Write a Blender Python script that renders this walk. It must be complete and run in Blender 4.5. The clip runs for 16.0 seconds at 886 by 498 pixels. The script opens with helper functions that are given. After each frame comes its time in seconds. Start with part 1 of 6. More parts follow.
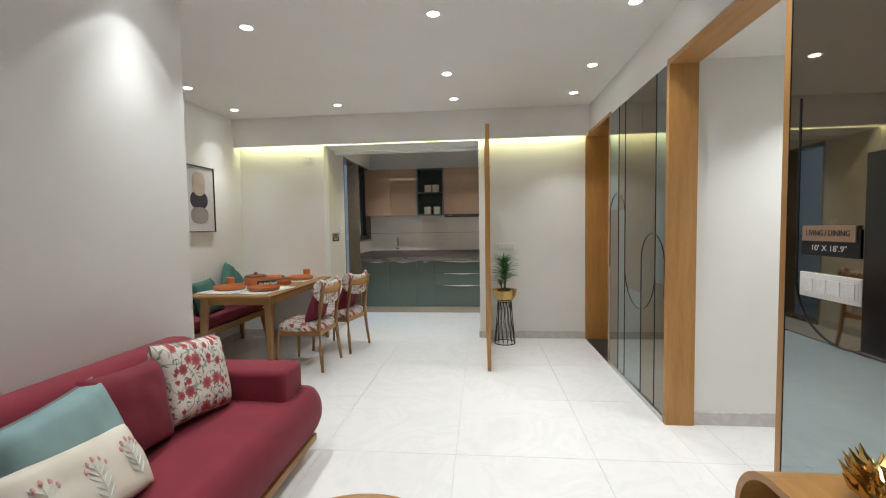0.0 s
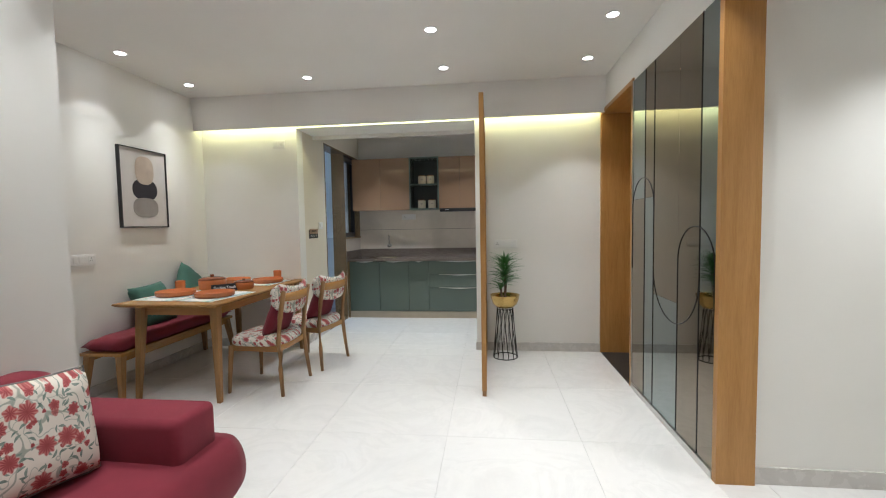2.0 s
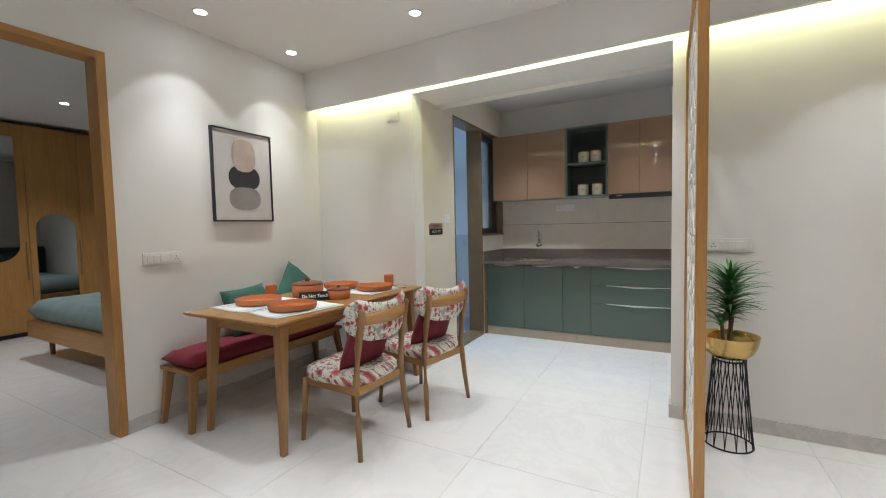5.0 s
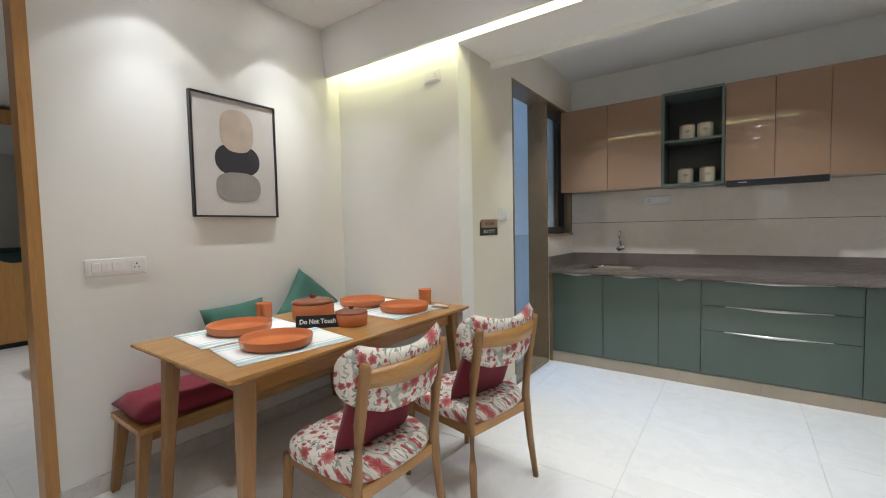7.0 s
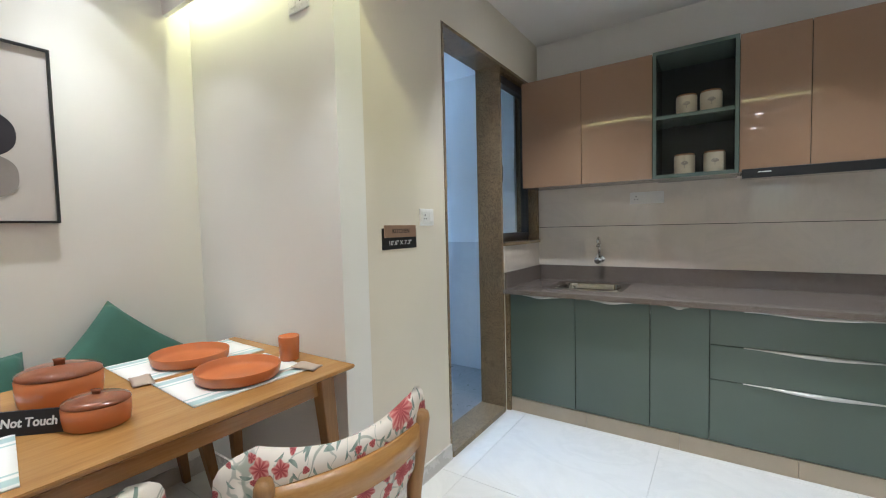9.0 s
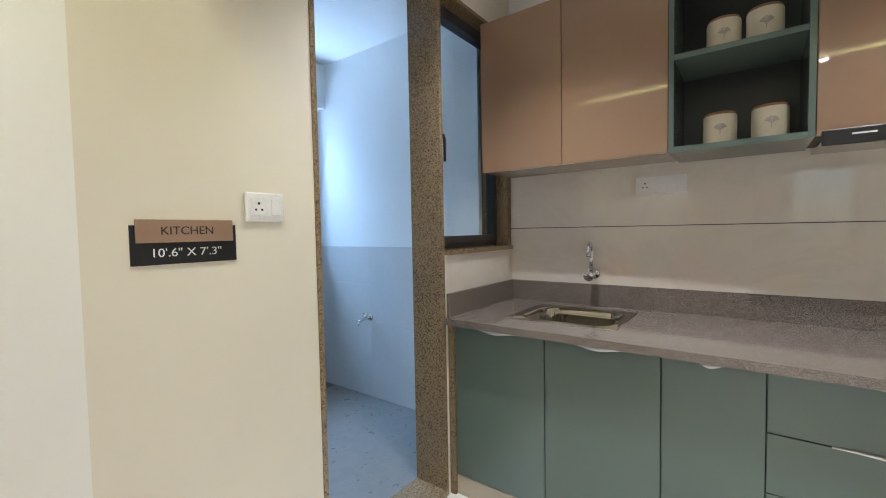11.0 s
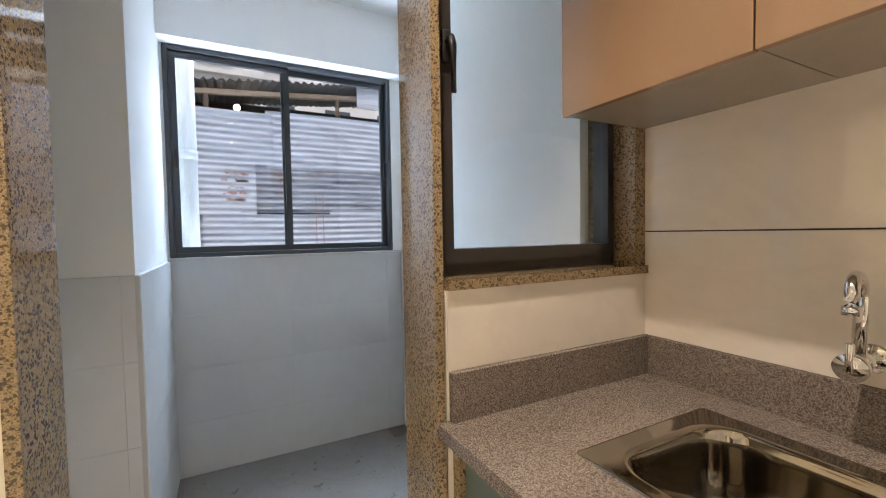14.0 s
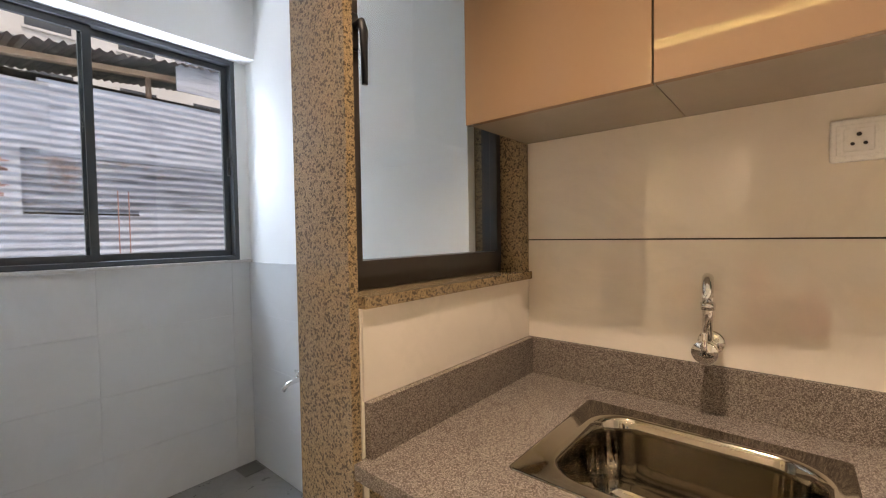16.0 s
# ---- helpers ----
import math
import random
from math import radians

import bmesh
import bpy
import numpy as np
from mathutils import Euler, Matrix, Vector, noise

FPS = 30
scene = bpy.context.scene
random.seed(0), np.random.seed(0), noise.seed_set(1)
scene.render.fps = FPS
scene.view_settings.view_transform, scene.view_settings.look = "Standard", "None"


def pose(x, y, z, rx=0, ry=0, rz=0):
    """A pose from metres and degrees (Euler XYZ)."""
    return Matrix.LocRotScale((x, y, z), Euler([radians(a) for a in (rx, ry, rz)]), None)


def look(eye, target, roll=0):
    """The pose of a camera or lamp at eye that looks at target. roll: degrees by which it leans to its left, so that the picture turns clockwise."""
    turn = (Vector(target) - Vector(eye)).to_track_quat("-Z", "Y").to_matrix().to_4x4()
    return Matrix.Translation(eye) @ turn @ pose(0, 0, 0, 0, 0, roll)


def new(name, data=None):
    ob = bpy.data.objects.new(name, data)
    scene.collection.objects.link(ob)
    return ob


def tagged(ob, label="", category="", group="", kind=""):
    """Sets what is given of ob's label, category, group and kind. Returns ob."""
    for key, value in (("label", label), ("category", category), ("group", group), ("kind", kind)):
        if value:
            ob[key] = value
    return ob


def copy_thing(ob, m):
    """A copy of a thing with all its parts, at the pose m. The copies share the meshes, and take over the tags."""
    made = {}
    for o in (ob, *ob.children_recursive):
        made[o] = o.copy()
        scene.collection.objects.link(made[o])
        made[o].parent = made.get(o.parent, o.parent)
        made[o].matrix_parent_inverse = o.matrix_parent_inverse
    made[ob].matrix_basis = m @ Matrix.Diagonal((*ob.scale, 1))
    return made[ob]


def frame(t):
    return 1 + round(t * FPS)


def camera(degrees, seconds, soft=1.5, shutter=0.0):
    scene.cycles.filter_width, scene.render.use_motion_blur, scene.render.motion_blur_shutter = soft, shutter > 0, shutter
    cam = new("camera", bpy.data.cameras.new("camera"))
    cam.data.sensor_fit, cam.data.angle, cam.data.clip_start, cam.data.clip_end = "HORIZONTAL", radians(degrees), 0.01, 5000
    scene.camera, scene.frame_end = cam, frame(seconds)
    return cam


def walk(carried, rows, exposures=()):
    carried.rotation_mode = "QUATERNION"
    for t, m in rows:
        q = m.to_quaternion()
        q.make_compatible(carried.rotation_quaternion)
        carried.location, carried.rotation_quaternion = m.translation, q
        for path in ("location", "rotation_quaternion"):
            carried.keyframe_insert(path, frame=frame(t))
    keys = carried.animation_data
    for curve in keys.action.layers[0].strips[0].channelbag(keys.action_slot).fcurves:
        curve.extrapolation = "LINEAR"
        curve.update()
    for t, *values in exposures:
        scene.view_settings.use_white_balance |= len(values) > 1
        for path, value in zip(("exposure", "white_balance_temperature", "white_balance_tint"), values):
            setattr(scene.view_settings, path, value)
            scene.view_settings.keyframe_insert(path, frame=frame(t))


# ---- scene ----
cam = camera(93.9, 16.0, soft=1.1)
PATH = [
    (0, (0.23, 0.25, 1.411), (0.043, 2.239, 1.308), -0.9),
    (0.5, (0.245, 0.366, 1.394), (0.069, 2.355, 1.292), -0.9),
    (1, (0.286, 0.544, 1.379), (0.116, 2.534, 1.276), -0.9),
    (1.5, (0.328, 0.743, 1.363), (0.145, 2.732, 1.26), -1.0),
    (2, (0.342, 0.995, 1.368), (0.12, 2.979, 1.257), -1.0),
    (2.5, (0.352, 1.247, 1.359), (0.051, 3.221, 1.245), -1.1),
    (3, (0.372, 1.495, 1.35), (-0.05, 3.446, 1.238), -1.2),
    (3.5, (0.352, 1.718, 1.336), (-0.207, 3.635, 1.226), -1.3),
    (4, (0.315, 1.94, 1.342), (-0.399, 3.805, 1.227), -1.3),
    (4.5, (0.255, 2.171, 1.32), (-0.59, 3.98, 1.213), -1.4),
    (5, (0.18, 2.374, 1.32), (-0.776, 4.127, 1.213), -1.3),
    (5.2, (0.128, 2.458, 1.323), (-0.864, 4.191, 1.21), -1.3),
    (7.5, (-0.399, 3.489, 1.309), (-1.567, 5.11, 1.207), -1.2),
    (8, (-0.443, 3.782, 1.313), (-1.592, 5.416, 1.213), -1.3),
    (8.5, (-0.476, 4.048, 1.337), (-1.601, 5.699, 1.234), -1.3),
    (9, (-0.509, 4.322, 1.342), (-1.622, 5.98, 1.239), -1.4),
    (9.2, (-0.527, 4.425, 1.347), (-1.634, 6.087, 1.241), -1.3),
    (11.5, (-0.605, 5.66, 1.314), (-1.883, 7.197, 1.24), -0.8),
    (12, (-0.606, 5.911, 1.326), (-2.021, 7.323, 1.249), -0.8),
    (12.5, (-0.688, 6.125, 1.325), (-2.23, 7.397, 1.243), -1.2),
    (13, (-0.793, 6.279, 1.319), (-2.433, 7.42, 1.241), -0.9),
    (13.5, (-0.893, 6.445, 1.32), (-2.614, 7.46, 1.243), -0.9),
    (14, (-0.961, 6.577, 1.33), (-2.731, 7.504, 1.253), -1.0),
    (14.5, (-1.022, 6.656, 1.328), (-2.782, 7.603, 1.261), -1.0),
    (15, (-1.076, 6.667, 1.338), (-2.79, 7.694, 1.259), -1.2),
    (15.5, (-1.113, 6.604, 1.345), (-2.664, 7.864, 1.261), -1.4),
    (16, (-1.137, 6.496, 1.343), (-2.425, 8.025, 1.277), -0.9),
]
EXPOSURES = [(0.0, -0.2, 5750, 10), (5.0, -0.08, 5650, 12), (7.5, 0.04, 5650, 12), (9.0, 0.14, 5600, 11), (11.5, 0.55, 6250, 14), (12.0, 0.64, 6800, 17), (13.5, 0.73, 7700, 20), (14.5, 0.8, 8150, 22), (16.0, 0.76, 9000, 25)]
walk(cam, [(t, look(eye, target, roll)) for t, eye, target, roll in PATH], EXPOSURES)

# ---- small builders ----
def thing(name, label, category, group="", at=(0, 0, 0), kind=""):
    ob = new(name)
    ob.location = at
    ob.empty_display_size = 0.05
    return tagged(ob, label, category, group, kind)


def mesh_ob(name, bm, material, smooth=False):
    me = bpy.data.meshes.new(name)
    bmesh.ops.recalc_face_normals(bm, faces=bm.faces[:])
    bm.to_mesh(me)
    bm.free()
    if smooth:
        for poly in me.polygons:
            poly.use_smooth = True
    for m in material if isinstance(material, (list, tuple)) else [material]:
        me.materials.append(m)
    return new(name, me)


def part(name, bm, material, parent, label="", smooth=False):
    """Mesh in world coordinates, hung under a thing."""
    ob = mesh_ob(name, bm, material, smooth)
    ob.parent = parent
    root = parent
    place = Vector((0, 0, 0))
    while root:
        place += root.location
        root = root.parent
    ob.data.transform(Matrix.Translation(-place))
    if label:
        ob["label"] = label
    return ob


def structure(name, bm, material, label="", smooth=False):
    return tagged(mesh_ob(name, bm, material, smooth), label, kind="structure")


def box(bm, x0, x1, y0, y1, z0, z1, bevel=0.0, segments=2, m=None, mat_index=0):
    made = bmesh.ops.create_cube(bm, size=1)
    verts = made["verts"]
    bmesh.ops.transform(bm, matrix=Matrix.Translation(((x0 + x1) / 2, (y0 + y1) / 2, (z0 + z1) / 2)) @ Matrix.Diagonal((x1 - x0, y1 - y0, z1 - z0, 1)), verts=verts)
    faces = list({f for v in verts for f in v.link_faces})
    if bevel > 0:
        edges = list({e for v in verts for e in v.link_edges})
        out = bmesh.ops.bevel(bm, geom=edges, offset=bevel, segments=segments, affect="EDGES", profile=0.5)
        faces = list({*out["faces"], *[f for f in faces if f.is_valid]})
        verts = list({v for f in faces for v in f.verts})
    for f in faces:
        f.material_index = mat_index
    if m is not None:
        bmesh.ops.transform(bm, matrix=m, verts=verts)
    return verts


def boxed(*args, **kw):
    bm = bmesh.new()
    box(bm, *args, **kw)
    return bm


def cone(bm, a, b, ra, rb, seg=16, caps=True):
    a, b = Vector(a), Vector(b)
    d = b - a
    made = bmesh.ops.create_cone(bm, cap_ends=caps, segments=seg, radius1=ra, radius2=rb, depth=d.length)
    bmesh.ops.transform(bm, matrix=Matrix.Translation((a + b) / 2) @ d.to_track_quat("Z", "Y").to_matrix().to_4x4(), verts=made["verts"])
    return made["verts"]


def tube(bm, pts, r, seg=8, closed=False):
    """A round rod along points; r may be one radius or one for each point."""
    pts = [Vector(p) for p in pts]
    n = len(pts)
    rings = []
    up = Vector((0, 0, 1))
    for i, p in enumerate(pts):
        a = pts[i - 1] if (i > 0 or closed) else p
        b = pts[(i + 1) % n] if (i < n - 1 or closed) else p
        d = (b - a).normalized()
        side = d.cross(up)
        if side.length < 0.05:
            side = d.cross(Vector((0, 1, 0)))
        side.normalize()
        top = side.cross(d)
        rad = r[i] if isinstance(r, (list, tuple)) else r
        rings.append([bm.verts.new(p + rad * (math.cos(2 * math.pi * k / seg) * side + math.sin(2 * math.pi * k / seg) * top)) for k in range(seg)])
    for i in range(n if closed else n - 1):
        p, q = rings[i], rings[(i + 1) % n]
        for k in range(seg):
            bm.faces.new((p[k], p[(k + 1) % seg], q[(k + 1) % seg], q[k]))
    if not closed:
        bm.faces.new(rings[0][::-1])
        bm.faces.new(rings[-1])


def lathe(bm, centre, profile, seg=40, sx=1.0, sy=1.0, turn=0.0):
    """Turned shape from (radius, height) pairs; sx, sy make it oval."""
    cx, cy, cz = centre
    ct, st = math.cos(turn), math.sin(turn)
    rings = []
    for r, h in profile:
        if r < 1e-6:
            rings.append([bm.verts.new((cx, cy, cz + h))])
            continue
        ring = []
        for k in range(seg):
            a = 2 * math.pi * k / seg
            u, v = r * sx * math.cos(a), r * sy * math.sin(a)
            ring.append(bm.verts.new((cx + u * ct - v * st, cy + u * st + v * ct, cz + h)))
        rings.append(ring)
    for p, q in zip(rings, rings[1:]):
        for k in range(seg):
            k2 = (k + 1) % seg
            if len(p) == 1 and len(q) == 1:
                continue
            if len(p) == 1:
                bm.faces.new((p[0], q[k2], q[k]))
            elif len(q) == 1:
                bm.faces.new((p[k], p[k2], q[0]))
            else:
                bm.faces.new((p[k], p[k2], q[k2], q[k]))


def prism(bm, outline, axis, lo, hi):
    """Extrudes an outline of 2D points along an axis: 'x' takes (y, z), 'y' takes (x, z), 'z' takes (x, y)."""
    def put(p, h):
        return {"x": (h, p[0], p[1]), "y": (p[0], h, p[1]), "z": (p[0], p[1], h)}[axis]
    a = [bm.verts.new(put(p, lo)) for p in outline]
    b = [bm.verts.new(put(p, hi)) for p in outline]
    n = len(outline)
    bm.faces.new(a)
    bm.faces.new(b[::-1])
    for k in range(n):
        bm.faces.new((a[k], b[k], b[(k + 1) % n], a[(k + 1) % n]))


def soft_pad(w, d, h, nx=14, ny=14, puff=0.35, pinch=0.06, square=4.0):
    """A stuffed cushion, w by d, h thick in its middle, lying flat round the origin, with drawn-in sides."""
    bm = bmesh.new()
    grid = {}
    for s in (1, -1):
        for i in range(nx + 1):
            for j in range(ny + 1):
                u, v = 2 * i / nx - 1, 2 * j / ny - 1
                rim = i in (0, nx) or j in (0, ny)
                if s < 0 and rim:
                    grid[s, i, j] = grid[1, i, j]
                    continue
                full = (max(0.0, 1 - abs(u) ** square) * max(0.0, 1 - abs(v) ** square)) ** puff
                x = u * w / 2 * (1 - pinch * (1 - v * v) * abs(u) ** 2)
                y = v * d / 2 * (1 - pinch * (1 - u * u) * abs(v) ** 2)
                z = s * h / 2 * full + 0.011 * noise.noise((x * 11 + h * 50, y * 11, s * 3.0)) * (1 if not rim else 0)
                grid[s, i, j] = bm.verts.new((x, y, z))
    for s in (1, -1):
        for i in range(nx):
            for j in range(ny):
                q = [grid[s, i, j], grid[s, i + 1, j], grid[s, i + 1, j + 1], grid[s, i, j + 1]]
                bm.faces.new(q if s > 0 else q[::-1])
    return bm


def moved(bm, m):
    bmesh.ops.transform(bm, matrix=m, verts=bm.verts[:])
    return bm


# ---- world, sun and large lights ----
world = bpy.data.worlds.new("world")
scene.world = world
world.use_nodes = True
wn = world.node_tree.nodes
sky = wn.new("ShaderNodeTexSky")
sky.sky_type = "NISHITA"
sky.sun_disc = False
sky.sun_elevation, sky.sun_rotation = radians(50), radians(104)
world.node_tree.links.new(sky.outputs[0], wn["Background"].inputs[0])
wn["Background"].inputs[1].default_value = 0.12

sun_data = bpy.data.lights.new("sun", "SUN")
sun_data.energy, sun_data.angle, sun_data.color = 1.1, radians(12), (1.0, 0.96, 0.9)
sun = new("sun", sun_data)
sun.matrix_world = look((14, 2, 26), (-6, 7, 0))

LAMP_COLOUR = (1.0, 0.96, 0.86)
CORE_WATTS, EDGE_WATTS = 52.0, 12.0
SPOTS = [(-2.645, 4.16), (-2.645, 4.94), (-1.395, 4.93), (-0.06, 4.89), (-0.075, 4.134), (1.222, 4.10), (1.225, 4.86),
         (-1.391, 3.078), (-0.074, 3.056), (1.22, 3.06), (-1.41, 2.33), (-0.07, 1.95), (1.22, 1.95), (-1.41, 1.2), (-0.07, 0.8), (1.22, 0.8)]
KITCHEN_SPOTS = [(-1.327, 6.69, 78.0, 90), (-0.03, 6.69, 76.0, 90), (1.2, 6.69, 48.0, 90)]


def spot(x, y, z, watts, degrees=90, blend=1.0, colour=LAMP_COLOUR):
    data = bpy.data.lights.new("downlight_lamp", "SPOT")
    data.energy, data.spot_size, data.spot_blend, data.shadow_soft_size, data.color = watts, radians(degrees), blend, 0.022, colour
    new("downlight_lamp", data).matrix_world = pose(x, y, z)


for x, y in SPOTS:
    # each fitting throws a bright core inside a weaker cone with a clear edge
    near_wall = x < -1.4
    spot(x, y, 2.812, CORE_WATTS * (1.15 if near_wall else 1.22 if x > 1.0 else 1.0), 66 if near_wall else 86, 1.0)
    spot(x, y, 2.812, EDGE_WATTS, 83, 0.22)
for x, y, watts, degrees in KITCHEN_SPOTS:
    spot(x, y, 2.812, watts, degrees, 0.8, (1.0, 0.985, 0.94))
spot(2.4, 2.7, 2.48, 85.0, 115)
spot(-5.9, 4.55, 2.81, 115.0, 110)
spot(-4.6, 2.6, 2.81, 105.0, 110)


def area(name, m, sx, sy, watts, colour):
    data = bpy.data.lights.new(name, "AREA")
    data.shape, data.size, data.size_y, data.energy, data.color = "RECTANGLE", sx, sy, watts, colour
    new(name, data).matrix_world = m


# sky light coming in at the utility window
area("window_daylight", look((-4.55, 7.05, 3.45), (-2.0, 6.95, 1.75)), 1.7, 1.2, 145.0, (0.43, 0.68, 1.0))
# daylight thrown up by the ground and the shed below the sill
area("ground_daylight", look((-4.25, 6.95, 0.45), (-2.9, 6.95, 2.7)), 1.4, 0.7, 62.0, (0.48, 0.70, 1.0))
# hidden strip behind the lip of the ceiling
area("cove_strip", look((-0.7, 5.405, 2.60), (-0.7, 5.5, 2.47)), 4.35, 0.02, 13.0, (1.0, 0.95, 0.46))

# ---- materials ----
def nodes_of(name):
    m = bpy.data.materials.new(name)
    m.use_nodes = True
    nt = m.node_tree
    return m, nt, nt.nodes["Principled BSDF"]


def coords(nt, scale=(1, 1, 1)):
    tc = nt.nodes.new("ShaderNodeTexCoord")
    mp = nt.nodes.new("ShaderNodeMapping")
    mp.inputs["Scale"].default_value = scale
    nt.links.new(tc.outputs["Object"], mp.inputs["Vector"])
    return mp.outputs["Vector"]


def noise_of(nt, vec, scale, detail=4.0, rough=0.55, distort=0.0):
    n = nt.nodes.new("ShaderNodeTexNoise")
    n.inputs["Scale"].default_value, n.inputs["Detail"].default_value = scale, detail
    n.inputs["Roughness"].default_value, n.inputs["Distortion"].default_value = rough, distort
    nt.links.new(vec, n.inputs["Vector"])
    return n.outputs["Fac"]


def ramp(nt, fac, stops):
    r = nt.nodes.new("ShaderNodeValToRGB")
    els = r.color_ramp.elements
    while len(els) > len(stops):
        els.remove(els[-1])
    while len(els) < len(stops):
        els.new(1.0)
    for el, (pos, c) in zip(els, stops):
        el.position = pos
        el.color = (*c, 1) if len(c) == 3 else c
    nt.links.new(fac, r.inputs[0])
    return r.outputs[0]


def blend(nt, fac, a, b, mode="MIX"):
    n = nt.nodes.new("ShaderNodeMix")
    n.data_type, n.blend_type = "RGBA", mode
    for sock, v in ((n.inputs["Factor"], fac), (n.inputs["A"], a), (n.inputs["B"], b)):
        if isinstance(v, (int, float)):
            sock.default_value = v
        elif isinstance(v, tuple):
            sock.default_value = (*v, 1)
        else:
            nt.links.new(v, sock)
    return n.outputs["Result"]


def sums(nt, op, a, b):
    n = nt.nodes.new("ShaderNodeMath")
    n.operation = op
    for sock, v in ((n.inputs[0], a), (n.inputs[1], b)):
        if isinstance(v, (int, float)):
            sock.default_value = v
        else:
            nt.links.new(v, sock)
    return n.outputs[0]


def bumped(nt, bsdf, height, strength=0.2, distance=0.002):
    b = nt.nodes.new("ShaderNodeBump")
    b.inputs["Strength"].default_value, b.inputs["Distance"].default_value = strength, distance
    nt.links.new(height, b.inputs["Height"])
    nt.links.new(b.outputs[0], bsdf.inputs["Normal"])


def shade(c, k):
    return tuple(min(1.0, v * k) for v in c)


def plain(name, c, rough=0.5, metal=0.0, vary=0.06, scale=6.0, bump=0.0, bump_scale=120.0, coat=0.0, rough_vary=0.03):
    m, nt, p = nodes_of(name)
    vec = coords(nt)
    big = noise_of(nt, vec, scale, 5)
    nt.links.new(ramp(nt, big, [(0.3, shade(c, 1 - vary)), (0.7, shade(c, 1 + vary))]), p.inputs["Base Color"])
    fine = noise_of(nt, vec, bump_scale, 3)
    nt.links.new(ramp(nt, fine, [(0.2, (max(0.0, rough - rough_vary),) * 3), (0.8, (min(1.0, rough + rough_vary),) * 3)]), p.inputs["Roughness"])
    p.inputs["Metallic"].default_value = metal
    p.inputs["Coat Weight"].default_value = coat
    if bump:
        bumped(nt, p, fine, bump)
    return m


def wood(name, dark, light, grain="z", rough=0.42, size=1.0):
    m, nt, p = nodes_of(name)
    long, across = 1.2 * size, 16.0 * size
    vec = coords(nt, {"x": (long, across, across), "y": (across, long, across), "z": (across, across, long)}[grain])
    a = noise_of(nt, vec, 1.6, 6, 0.6, 0.6)
    b = noise_of(nt, vec, 9.0, 3, 0.7)
    rnd = nt.nodes.new("ShaderNodeObjectInfo")
    col = ramp(nt, a, [(0.28, dark), (0.5, tuple((d + l) / 2 for d, l in zip(dark, light))), (0.74, light)])
    col = blend(nt, 0.25, col, ramp(nt, b, [(0.35, shade(dark, 0.8)), (0.65, light)]))
    col = blend(nt, sums(nt, "MULTIPLY", rnd.outputs["Random"], 0.12), col, dark)
    nt.links.new(col, p.inputs["Base Color"])
    p.inputs["Roughness"].default_value = rough
    bumped(nt, p, b, 0.12, 0.001)
    return m


def cloth(name, c, vary=0.12, weave=900.0, rough=0.9):
    m, nt, p = nodes_of(name)
    vec = coords(nt)
    big = noise_of(nt, vec, 7, 4)
    fine = noise_of(nt, vec, weave, 2)
    col = ramp(nt, big, [(0.3, shade(c, 1 - vary)), (0.7, shade(c, 1 + vary))])
    col = blend(nt, 0.25, col, ramp(nt, fine, [(0.3, shade(c, 0.7)), (0.7, shade(c, 1.25))]))
    nt.links.new(col, p.inputs["Base Color"])
    p.inputs["Roughness"].default_value = rough
    p.inputs["Sheen Weight"].default_value = 0.06
    bumped(nt, p, fine, 0.25, 0.001)
    return m


